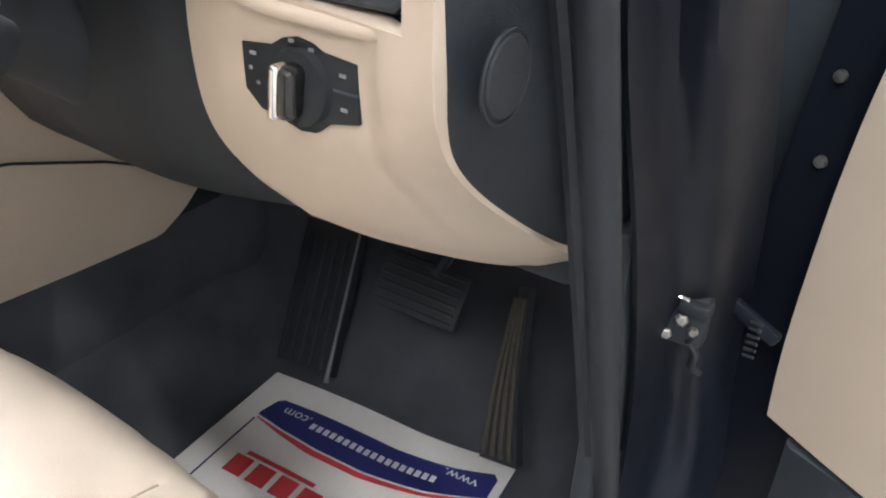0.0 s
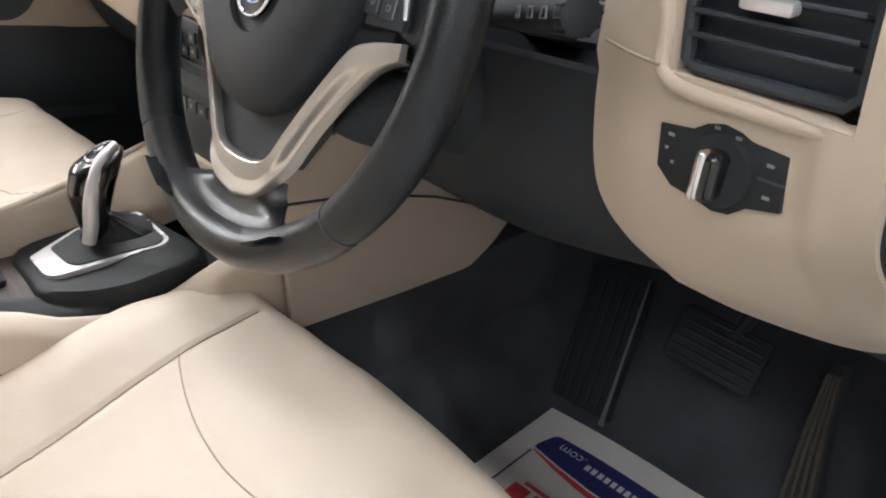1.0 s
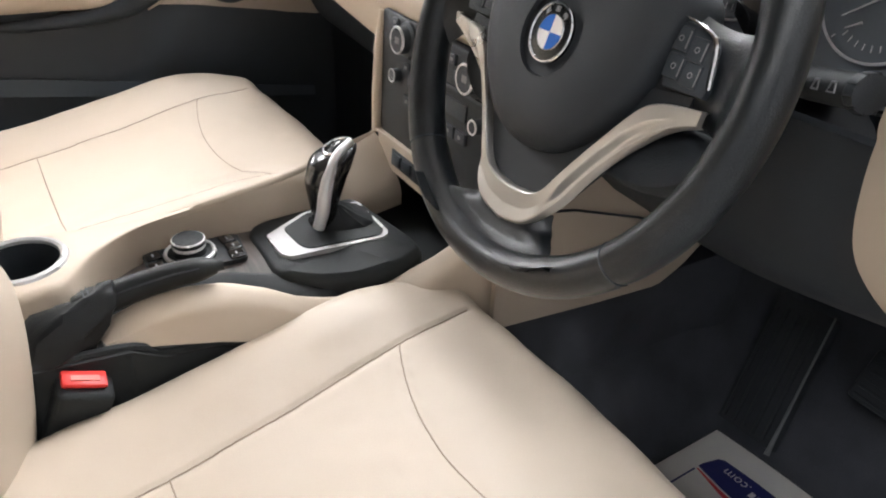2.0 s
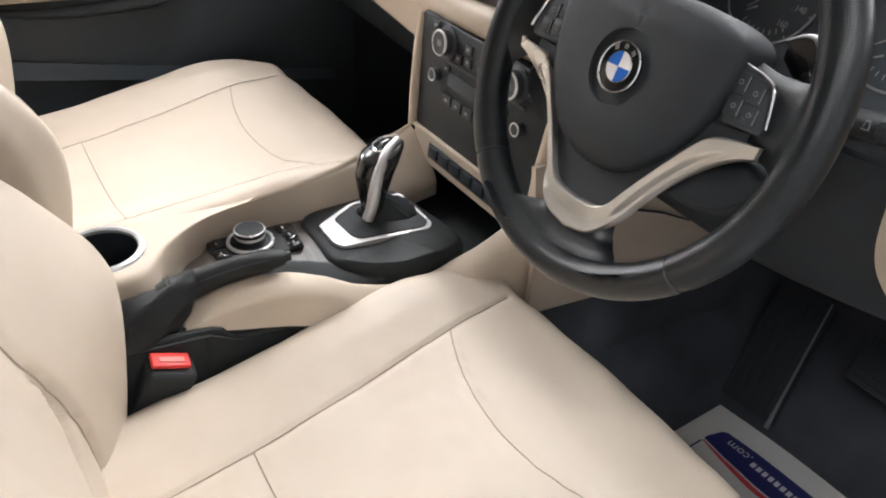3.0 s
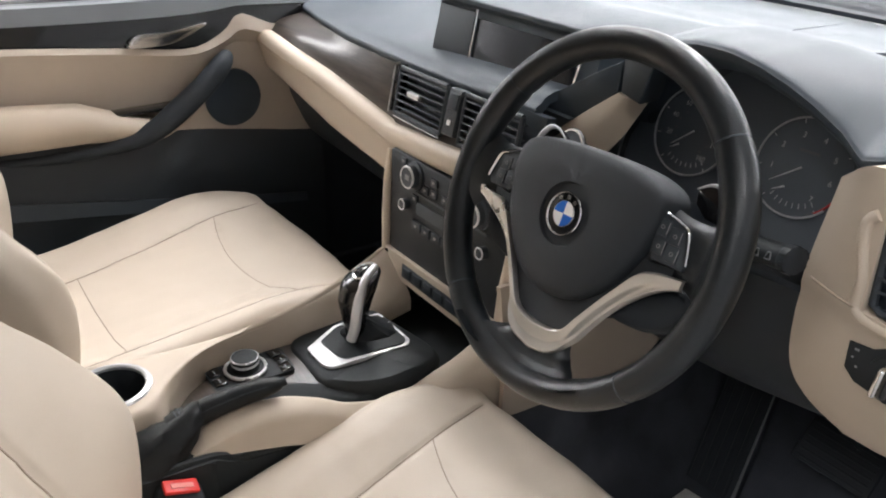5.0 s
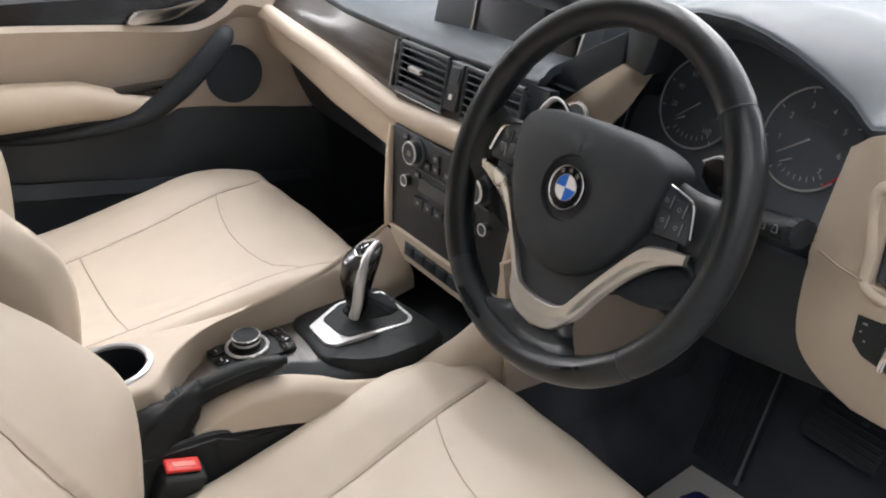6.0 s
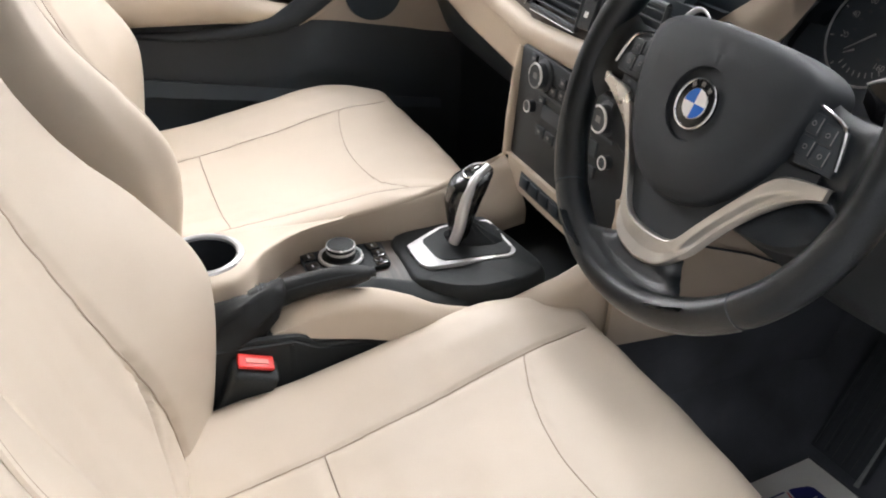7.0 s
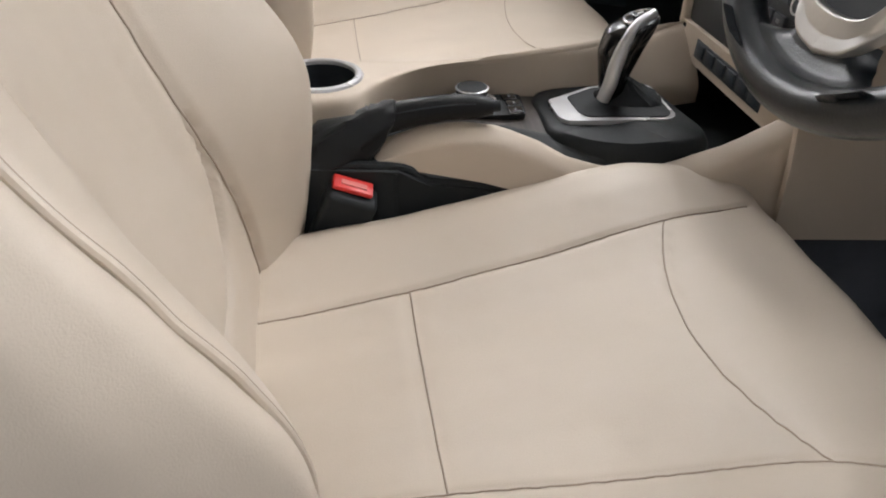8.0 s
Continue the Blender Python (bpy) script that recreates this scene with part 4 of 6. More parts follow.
# airbag cover, bulging to the middle
half = [(0.0, 0.0665), (0.045, 0.0652), (0.075, 0.0600), (0.0910, 0.0510), (0.0955, 0.036), (0.0925, 0.012), (0.084, -0.016), (0.065, -0.047), (0.036, -0.072), (0.0, -0.081)]
outl = ring(half + [(-a, b) for a, b in half[-2:0:-1]], 72)
bm = blank()
loops = []
for s, h in ((1.0, -0.050), (1.0, -0.022), (0.985, -0.014), (0.95, -0.009), (0.85, -0.004), (0.65, -0.0015), (0.45, -0.0008), (0.33, -0.0008), (0.32, -0.004), (0.28, -0.004)):
    if s < 0.5:
        rr = 0.031 * s / 0.33
        c = [(rr * math.cos(t), rr * math.sin(t)) for t in np.linspace(math.pi / 2, -1.5 * math.pi, 72, endpoint=False)]
        loops.append([on_wheel(a, b, h) for a, b in c])
    else:
        loops.append([on_wheel(a * s, b * s - 0.002 * (1 - s), h) for a, b in outl])
loft(bm, loops)
cover = part("airbag_cover", bm, COVER, wheel, "black grained airbag cover")
# round emblem
bm = blank()
lathe(bm, ((0.0, 0.0), (0.0205, 0.0), (0.0205, 0.003), (0.0, 0.0036)), on_wheel(0, 0, -0.004), WN, 40)
badge = part("emblem", bm, GLOSS, cover, "round blue and white emblem")
for big, small in ((0.0205, 0.0011), (0.0125, 0.0006)):
    bm = blank()
    torus(bm, on_wheel(0, 0, -0.0006), WN, big, small, 40, 6)
    part("emblem_ring", bm, BRIGHT, badge)
for q in range(4):
    bm = blank()
    pts = [(0, 0)] + [(0.0122 * math.cos(t), 0.0122 * math.sin(t)) for t in np.linspace(q * math.pi / 2, (q + 1) * math.pi / 2, 10)]
    prism(bm, pts, on_wheel(0, 0, -0.001), WA, WB, 0.0010)
    part("emblem_quarter", bm, BLUE if q in (1, 3) else WHITE, badge)
for deg in (125, 90, 55):
    t = radians(deg)
    bm = blank()
    prism(bm, [(-0.0022, -0.002), (0.0022, -0.002), (0.0022, 0.002), (-0.0022, 0.002)], on_wheel(0.0163 * math.cos(t), 0.0163 * math.sin(t), -0.0006), WA * math.sin(t) - WB * math.cos(t), WA * math.cos(t) + WB * math.sin(t), 0.0006)
    part("emblem_mark", bm, CHROME, badge)

# spokes: leather arms to the sides, silver blades below
BLADE_IN = spline([(0.1365, -0.0106), (0.126, -0.0118), (0.113, -0.0135), (0.1005, -0.0163), (0.0925, -0.0205), (0.083, -0.0310), (0.062, -0.0600), (0.048, -0.081), (0.034, -0.1015), (0.020, -0.1085), (0.0, -0.1105)], 70)
BLADE_OUT = spline([(0.1352, -0.0208), (0.1225, -0.0255), (0.1085, -0.0335), (0.0955, -0.0430), (0.0830, -0.0545), (0.0735, -0.0655), (0.0650, -0.0770), (0.0540, -0.0950), (0.0435, -0.1150), (0.0260, -0.1325), (0.0, -0.1388)], 70)


def blade_height(v, a):
    """A broad flat front band, a dark crease and a narrow lower lip; plain at the foot and at the outer end."""
    side = np.interp(v, (0, 0.04, 0.09, 0.50, 0.58, 0.72, 0.80, 0.93, 1.0), (-0.0190, -0.0158, -0.0150, -0.0162, -0.0174, -0.0216, -0.0226, -0.0232, -0.0272))
    foot = np.interp(v, (0, 0.05, 0.10, 0.55, 0.90, 0.96, 1.0), (-0.0200, -0.0166, -0.0160, -0.0178, -0.0166, -0.0172, -0.0205))
    flat = np.interp(v, (0, 0.05, 0.10, 0.90, 0.95, 1.0), (-0.0180, -0.0152, -0.0147, -0.0163, -0.0170, -0.0200))
    k = np.clip((a - 0.026) / 0.020, 0, 1)
    k = k * k * (3 - 2 * k)
    e = np.clip((a - 0.086) / 0.040, 0, 1)
    e = e * e * (3 - 2 * e)
    return (side * (1 - e) + flat * e) * k + foot * (1 - k)


for sgn in (1, -1):
    # leather arm, flaring into the rim
    arm_top = spline([(0.080, 0.047), (0.100, 0.041), (0.120, 0.0385), (0.138, 0.0405), (0.150, 0.049), (0.158, 0.062)], 18)
    arm_low = spline([(0.080, -0.030), (0.100, -0.020), (0.120, -0.0185), (0.140, -0.026), (0.150, -0.040), (0.156, -0.055)], 18)
    g = np.array([[on_wheel(sgn * (p[0] * (1 - v) + q[0] * v), p[1] * (1 - v) + q[1] * v,
                            np.interp(p[0], (0.08, 0.125, 0.143, 0.158), (-0.0230, -0.0230, -0.0200, -0.0110)) - 0.012 * abs(2 * v - 1) ** 4) for v in np.linspace(0, 1, 14)] for p, q in zip(arm_top, arm_low)])
    bm = blank()
    slab(bm, g if sgn < 0 else g[:, ::-1], 0.016)
    arm = part("spoke", bm, WHEEL_LEATHER, wheel, sharp=60)
    bm = blank()
    pad = [(sgn * a, b) for a, b in ((0.086, 0.0365), (0.104, 0.0345), (0.1180, 0.0305), (0.1230, 0.0265), (0.1270, 0.0150), (0.1305, 0.0005), (0.129, -0.0050), (0.096, -0.0060), (0.090, 0.012))]
    prism(bm, pad[::-1] if sgn > 0 else pad, on_wheel(0, 0, -0.024), WA, WB, 0.006, 0.002)
    keys = part("button_pad", bm, BLACK, arm, "black button pad with chrome edge")
    bm = blank()
    tube(bm, [on_wheel(sgn * a, b, -0.0168) for a, b in ((0.0890, 0.0379), (0.0960, 0.0372), (0.1030, 0.0358), (0.1110, 0.0339), (0.1185, 0.0315), (0.1222, 0.0295), (0.1246, 0.0262), (0.1265, 0.0215), (0.1290, 0.0130), (0.1322, 0.0010))], (0.0008, 0.0014, 0.0019, 0.0021, 0.0017), 8)
    part("chrome_edge", bm, BRIGHT, keys)
    for a, b in ((0.0975, 0.0245), (0.1125, 0.0205), (0.1000, 0.0075), (0.1150, 0.0055)):
        bm = blank()
        box(bm, Vector(on_wheel(sgn * a, b, -0.0182)), (0.0138, 0.0150, 0.003), 0.0010, Matrix((WA.tolist(), WB.tolist(), WN.tolist())).transposed())
        key = part("button", bm, BLACK, keys)
        bm = blank()
        torus(bm, on_wheel(sgn * a, b, -0.0167), WN, 0.0017, 0.0004, 10, 4)
        part("button_mark", bm, GREYMARK, key)
        bm = blank()
        prism(bm, [(-0.0004, -0.0055), (0.0004, -0.0055), (0.0004, 0.0055), (-0.0004, 0.0055)], on_wheel(sgn * a + 0.0060, b, -0.0168), WA, WB, 0.0006)
        part("key_edge", bm, GREYMARK, key)
    # silver blade
    bm = blank()
    loft(bm, [[on_wheel(sgn * (p[0] * (1 - v) + q[0] * v), p[1] * (1 - v) + q[1] * v, blade_height(v, p[0]) - back) for back, vs in ((0.0, np.linspace(0, 1, 45)), (0.005, np.linspace(1, 0, 12))) for v in vs] for p, q in zip(BLADE_IN, BLADE_OUT)])
    part("silver_spoke", bm, SILVER, wheel, "satin silver lower spoke", sharp=80)
    # backing between cover and blade
    bm = blank()
    loft(bm, [[on_wheel(sgn * a, b, h) for a, b in ((0.0, -0.06), (0.080, -0.010), (0.120, -0.006), (0.120, -0.022), (0.094, -0.030), (0.072, -0.055), (0.055, -0.080), (0.036, -0.108), (0.0, -0.118))] for h in (-0.045, -0.0225)])
    part("spoke_back", bm, COVER, wheel)
    # rear shell of the spoke, bulging below the blade
    bm = blank()
    low = ring([(0.055, -0.072), (0.085, -0.030), (0.125, -0.026), (0.140, -0.034), (0.136, -0.050), (0.118, -0.066), (0.088, -0.076)], 32)
    mid = low.mean(0)
    loft(bm, [[on_wheel(sgn * (mid[0] + (a - mid[0]) * k), mid[1] + (b - mid[1]) * k, h) for a, b in low] for k, h in ((0.9, -0.072), (1.0, -0.062), (1.0, -0.050), (0.93, -0.042), (0.8, -0.038), (0.4, -0.036))])
    part("spoke_shell", bm, KNEE, wheel)
    # shift paddle behind the rim
    bm = blank()
    pd = [(sgn * a, b) for a, b in ((0.090, 0.050), (0.0865, 0.0630), (0.096, 0.0685), (0.104, 0.0707), (0.1125, 0.0688), (0.1200, 0.0605), (0.1265, 0.0470), (0.1210, 0.0390), (0.104, 0.040))]
    prism(bm, pd[::-1] if sgn > 0 else pd, on_wheel(0, 0, -0.070), WA, WB, 0.010, 0.003)
    paddle = part("shift_paddle", bm, GLOSS, wheel, "black shift paddle with silver edge")
    bm = blank()
    tube(bm, spline([on_wheel(sgn * a, b, -0.0605) for a, b in ((0.0865, 0.0632), (0.0960, 0.0690), (0.1040, 0.0712), (0.1120, 0.0690), (0.1190, 0.0610), (0.1240, 0.0520), (0.1262, 0.0460))], 30), (0.0008, 0.0012, 0.0018, 0.0034, 0.0036, 0.0028, 0.0008), 10)
    part("paddle_edge", bm, GLINT_SILVER, paddle)
# leather foot, swelling from the silver plate into the rim
foot_w = spline([(-0.1180, 0.0385), (-0.1250, 0.0405), (-0.1305, 0.0445), (-0.1345, 0.0510), (-0.1375, 0.0610), (-0.1410, 0.0740), (-0.1460, 0.0880), (-0.1540, 0.0980), (-0.1640, 0.1000)], 32)
rise = lambda r: np.interp(r, (0.120, 0.140, 0.148, 0.153, 0.157, 0.161, 0.1645), (-0.0205, -0.0200, -0.0182, -0.0150, -0.0108, -0.0070, -0.0048))
rows_f = []
for b, w in foot_w:
    row = []
    for u in np.linspace(-1, 1, 48):
        a = w * u
        k = min(1.0, 0.1645 / math.hypot(a, b))
        r = math.hypot(a, b) * k
        row.append(on_wheel(a * k, b * k, rise(r) - 0.014 * abs(u) ** 6 * np.clip((0.158 - r) / 0.02, 0, 1)))
    rows_f.append(row)
bm = blank()
slab(bm, np.array(rows_f), 0.010)
part("spoke_foot", bm, WHEEL_LEATHER, wheel, sharp=60)
bm = blank()
lathe(bm, ((0.0, 0.0), (0.055, 0.0), (0.06, 0.03), (0.07, 0.045), (0.0, 0.046)), on_wheel(0, -0.005, -0.085), WN, 36)
part("hub_back", bm, BLACK, wheel)

# ---- column stalks ----


def stalk(root, tip, name, label):
    st = thing(name, root, label, "stalk")
    root, tip = np.array(root), np.array(tip)
    bm = blank()
    tube(bm, [root + (tip - root) * k for k in (0, 0.3, 0.55, 0.8, 0.9)], (0.009, 0.012, 0.014, 0.0145, 0.0145), 16, 0.8)
    body = part("lever", bm, JET, st)
    bm = blank()
    tube(bm, [root + (tip - root) * k for k in (0.9, 0.93, 0.98, 1.0)], (0.0146, 0.0156, 0.0150, 0.009), 16, 0.85)
    part("end_cap", bm, COVER, st, "ribbed end cap")
    for k in range(10):
        q = 2 * math.pi * k / 10
        bm = blank()
        d0 = (tip - root) / np.linalg.norm(tip - root)
        e0 = np.cross(d0, (0, 0, 1.0))
        e1 = np.cross(e0, d0)
        tube(bm, [root + (tip - root) * f + (math.cos(q) * e0 + 0.85 * math.sin(q) * e1) * 0.0150 for f in (0.915, 0.985)], 0.0012, 5)
        part("rib", bm, JET, st)
    d = (tip - root) / np.linalg.norm(tip - root)
    for k, sx in ((0.54, 0.004), (0.66, 0.006), (0.79, 0.007)):
        bm = blank()
        c = root + (tip - root) * k + np.array([0, -0.0140, 0.004])
        loft(bm, [[Vector(c) + Vector(d) * (sx / 2 * f * a) + Vector((0, 0.2, 1)) * (0.0035 * f * b) + Vector((0, -o, 0)) for a, b in ((-1, -1), (1, -1), (0.6, 1), (-0.6, 1))] for f, o in ((0.7, 0.0), (1.0, 0.0), (1.0, 0.0014), (0.7, 0.0014))] , False)
        part("symbol", bm, GREYMARK, body)
    return st


stalk((0.07, 0.135, 0.972), (0.174, 0.114, 0.993), "wiper_stalk", "black wiper stalk with white symbols on the column")
stalk((-0.06, 0.135, 0.975), (-0.135, 0.135, 0.978), "indicator_stalk", "black indicator stalk on the steering column")

# start button beside the column
bm = blank()
lathe(bm, ((0.0, 0.0), (0.019, 0.0), (0.018, 0.006), (0.0, 0.007)), (-0.168, 0.172, 0.982), (0, -0.9, 0.3), 28)
sb = tagged(part("start_button", bm, BLACK), "round black start button with chrome ring", "button")
bm = blank()
torus(bm, (-0.168, 0.167, 0.984), (0, -0.9, 0.3), 0.0185, 0.0026, 32, 6)
part("button_ring", bm, CHROME, sb)

# ---- seats ----


def cushion_point(s, v):
    """s across, -1 to 1; v from the back to the front and down."""
    y, z = CUSH[min(len(CUSH) - 1, int(v * (len(CUSH) - 1)))]
    w = np.interp(y, (-0.50, -0.30, -0.05, 0.03, 0.09), (0.230, 0.242, 0.262, 0.258, 0.220))
    ins = np.interp(y, (-0.50, -0.29, -0.05, 0.04, 0.09), (0.098, 0.115, 0.150, 0.175, 0.185))
    a = abs(s)
    x = np.interp(a, (0, 0.40, 0.62, 0.74, 0.82, 0.90, 1.0), (0, ins, 0.55 * ins + 0.45 * w, w * 0.965, w, w * 0.995, w * 0.95))
    up = np.interp(y, (-0.5, -0.3, -0.1, 0.0, 0.05, 0.09), (0.8, 0.9, 1.0, 0.60, 0.205, 0.2))
    lift = np.interp(a, (0, 0.25, 0.40, 0.52, 0.62, 0.70, 0.76, 0.82, 0.90, 1.0), (-0.006, -0.003, 0.003, 0.013, 0.022, 0.028, 0.004, -0.034, -0.085, -0.16))
    lift = lift * up if lift > 0 else lift
    front = np.interp(v, (0.0, 0.55, 0.8, 1.0), (0, 0, 0.033, 0.033))
    return np.array([math.copysign(x, s), y - front * (x / 0.22) ** 2, max(z + lift, 0.42)])


CUSH = spline([(-0.50, 0.588), (-0.40, 0.592), (-0.29, 0.604), (-0.16, 0.622), (-0.05, 0.641), (0.026, 0.640), (0.072, 0.637), (0.100, 0.618), (0.1145, 0.590), (0.1145, 0.55), (0.095, 0.47)], 400)


def vy(y):
    k = int(np.argmin(np.abs(CUSH[:260, 0] - y)))
    return k / (len(CUSH) - 1)


def profile(*points):
    """A smooth curve through a few points, as a function."""
    tab = spline(points, 160)
    return lambda q: np.interp(q, tab[:, 0], tab[:, 1])


BACK_W = profile((0, 0.250), (0.15, 0.266), (0.4, 0.2756), (0.55, 0.262), (0.7, 0.234), (0.9, 0.204), (1.0, 0.15))
BACK_IN = profile((0, 0.168), (0.12, 0.150), (0.33, 0.105), (0.6, 0.100), (1.0, 0.08))
BACK_DEEP = profile((0, 0.031), (0.12, 0.072), (0.3, 0.110), (0.45, 0.080), (0.6, 0.040), (0.85, 0.020), (1.0, 0.004))


def back_point(s, v):
    """s across; v from the foot to the top of the backrest."""
    h = v * 0.66
    lean = radians(14.3)
    w = BACK_W(v)
    ins = BACK_IN(v)
    a = abs(s)
    x = np.interp(a, (0, 0.36, 0.50, 0.60, 0.70, 0.80, 0.90, 1.0), (0, ins, 0.55 * ins + 0.45 * w, w * 0.90, w * 0.985, w, w * 0.99, w * 0.93))
    deep = BACK_DEEP(v)
    off = np.interp(a, (0, 0.25, 0.36, 0.45, 0.54, 0.61, 0.67, 0.73, 0.80, 0.90, 1.0), (0.0, 0.06, 0.20, 0.58, 0.9, 1.0, 0.72, 0.50, 0.1, -0.7, -1.5))
    off = off * deep if off > 0 else off * 0.07
    off += 0.016 * math.exp(-((v - 0.22) / 0.16) ** 2) * max(0, 1 - (a / 0.5) ** 2)
    if v > 0.93:
        off -= 0.06 * ((v - 0.93) / 0.07) ** 2
    base = np.array([0, -0.4214 - math.sin(lean) * h, 0.555 + math.cos(lean) * h])
    return base + np.array([math.copysign(x, s), math.cos(lean) * off, math.sin(lean) * off])


def smooth_grid(g, rounds):
    g = g.copy()
    for _ in range(rounds):
        g[1:-1] = 0.25 * g[:-2] + 0.5 * g[1:-1] + 0.25 * g[2:]
        g[:, 1:-1] = 0.25 * g[:, :-2] + 0.5 * g[:, 1:-1] + 0.25 * g[:, 2:]
    return g


def on_grid(g, s, v):
    """A point of a grid spread evenly over s -1..1 and v 0..1."""
    a, b = (s + 1) / 2 * (g.shape[0] - 1), v * (g.shape[1] - 1)
    i, j = min(int(a), g.shape[0] - 2), min(int(b), g.shape[1] - 2)
    f, h = a - i, b - j
    return (g[i, j] * (1 - f) + g[i + 1, j] * f) * (1 - h) + (g[i, j + 1] * (1 - f) + g[i + 1, j + 1] * f) * h


def facing(g, line):
    """The grid's outward normals at the points of a line; outward is away from the middle of the grid."""
    n = normals(g).reshape(-1, 3)
    flat = g.reshape(-1, 3)
    out = np.array([n[int(np.argmin(((flat - p) ** 2).sum(1)))] for p in line])
    return out if out[:, 1:].sum() > 0 else -out


def soften(g, seed, y0=-9.0):
    """Small soft dents, as in padded leather, and gathers where it is drawn in at y0."""
    n = normals(g)
    d = np.array([[0.0016 * noise.noise(Vector(p) * 13 + Vector((seed, 0, 0))) + 0.0006 * noise.noise(Vector(p) * 40 + Vector((0, seed, 0))) for p in row] for row in g])
    d += 0.0016 * np.sin(110 * g[:, :, 0] + 9 * g[:, :, 2]) * np.exp(-((g[:, :, 1] - y0) / 0.035) ** 2)
    return g + n * d[:, :, None]


def seat(hi=0.40, rear=-0.285):
    """hi: how far across the cushion its seam on the +x side runs; rear: where its cross seam lies."""
    st = thing("car_seat", (0, -0.2, FLOOR_Z), "cream leather driver's seat with stitched side bolsters", "car seat", "front seats")
    g = np.array([[cushion_point(s, v) for v in np.linspace(0, 1, 150)] for s in np.linspace(-1, 1, 190)])
    g = smooth_grid(g, 6)
    mid, half = (hi - 0.40) / 2, (hi + 0.40) / 2
    ways = [[(s, v) for v in np.linspace(0.0, vy(0.06), 120)] for s in (-0.40, hi)]
    ways.append([(s, vy(-0.038) - (vy(-0.038) - vy(-0.072)) * max(0, 1 - ((s - mid) / half) ** 2) ** 0.9) for s in np.linspace(-0.40, hi, 110)])
    ways.append([(s, vy(rear)) for s in np.linspace(-0.40, hi, 80)])
    g = groove(soften(g, 3, -0.42), [np.array([on_grid(g, s, v) for s, v in w]) for w in ways], 0.0028, 0.0034)
    seams = [np.array([on_grid(g, s, v) for s, v in w]) for w in ways]
    seams = [l + 0.0003 * facing(g, l) for l in seams]
    bm = blank()
    sheet(bm, g)
    c = part("cushion", bm, LEATHER, st, "plump cream leather seat cushion")
    for line in seams:
        bm = blank()
        tube(bm, line, 0.0008, 5)
        part("stitched_seam", bm, SEAM, c)
    bm = blank()
    box(bm, (0, -0.2, 0.40), (0.40, 0.48, 0.12), 0.02)
    part("seat_base", bm, BLACK, st)
    for sgn in (-1, 1):
        bm = blank()
        box(bm, (sgn * 0.19, -0.2, 0.335), (0.05, 0.5, 0.03), 0.005)
        part("seat_rail", bm, DARK, st)
    g = np.array([[back_point(s, v) for v in np.linspace(0, 1, 150)] for s in np.linspace(-1, 1, 190)])
    g = smooth_grid(g, 6)
    ways = [[(sgn * 0.36, v) for v in np.linspace(0.0, 0.97, 130)] for sgn in (-1, 1)]
    ways.append([(0.565, v) for v in np.linspace(0.04, 0.97, 130)])
    ways.append([(-0.66, v) for v in np.linspace(0.04, 0.97, 130)])
    fold = [(s, 0.345 - 0.19 * (1 - (s / 0.36) ** 2) ** 0.55) for s in np.linspace(-0.36, 0.36, 120)]
    g = groove(soften(g, 8), [np.array([on_grid(g, s, v) for s, v in w]) for w in ways + [fold]], 0.0055, 0.0048)
    seams = [np.array([on_grid(g, s, v) for s, v in w]) for w in ways]
    g = groove(g, [np.array([on_grid(g, s, v) for s, v in fold])], 0.004, 0.008)
    seams = [l + 0.0003 * facing(g, l) for l in seams]
    pipes = [l + 0.0030 * facing(g, l) for l in seams[2:]]
    bm = blank()
    sheet(bm, g)
    b = part("backrest", bm, LEATHER, st, "cream leather backrest with raised bolsters")
    for line in seams[:2]:
        bm = blank()
        tube(bm, line, 0.0009, 5)
        part("stitched_seam", bm, SEAM, b)
    for line in pipes:
        bm = blank()
        tube(bm, line, 0.0026, 8)
        part("piping", bm, LEATHER, b)
        bm = blank()
        tube(bm, line + np.array([-0.0035, 0.0, -0.001]), 0.0017, 6)
        part("piping_seam", bm, SEAM, b)
    # rear shell of the backrest
    rear = np.array([[back_point(s, v) for v in np.linspace(0, 1, 14)] for s in (-1, 1)])
    mid = [rear[0] * (1 - u) + rear[1] * u + np.array([0, -0.02 * math.sin(math.pi * u), 0]) for u in np.linspace(0, 1, 8)]
    bm = blank()
    sheet(bm, np.array(mid))
    part("back_shell", bm, CREAM, st)
    return st


driver_seat = seat()
passenger_seat = seat(0.64, -0.300)
passenger_seat.matrix_world = pose(-0.748, -0.194, FLOOR_Z + 0.012)
passenger_seat["label"] = "cream leather passenger seat beside the centre console"

# ---- centre console ----
console = thing("centre_console", (CX, -0.1, 0.33), "cream centre console with dark wood top between the seats", "console")
# wood deck
deck_z = lambda y: np.interp(y, (-0.32, -0.2, -0.05, 0.12), (0.668, 0.664, 0.656, 0.660))
deck_l = lambda y: np.interp(y, (-0.30, -0.264, -0.204, -0.106, 0.12), (-0.340, -0.378, -0.415, -0.430, -0.446))
deck_r = lambda y: np.interp(y, (-0.30, -0.20, -0.16, -0.107, -0.07, -0.05, 0.02, 0.12), (-0.318, -0.334, -0.332, -0.304, -0.280, -0.264, -0.255, -0.270))
ys = np.linspace(-0.315, 0.040, 30)
g = np.array([[(deck_l(y) * (1 - u) + deck_r(y) * u, y, deck_z(y) + 0.004 * math.sin(math.pi * u)) for u in np.linspace(0, 1, 10)] for y in ys])
bm = slab(blank(), g, -0.02)
deck = part("wood_deck", bm, WOOD, console, "glossy dark wood console top")
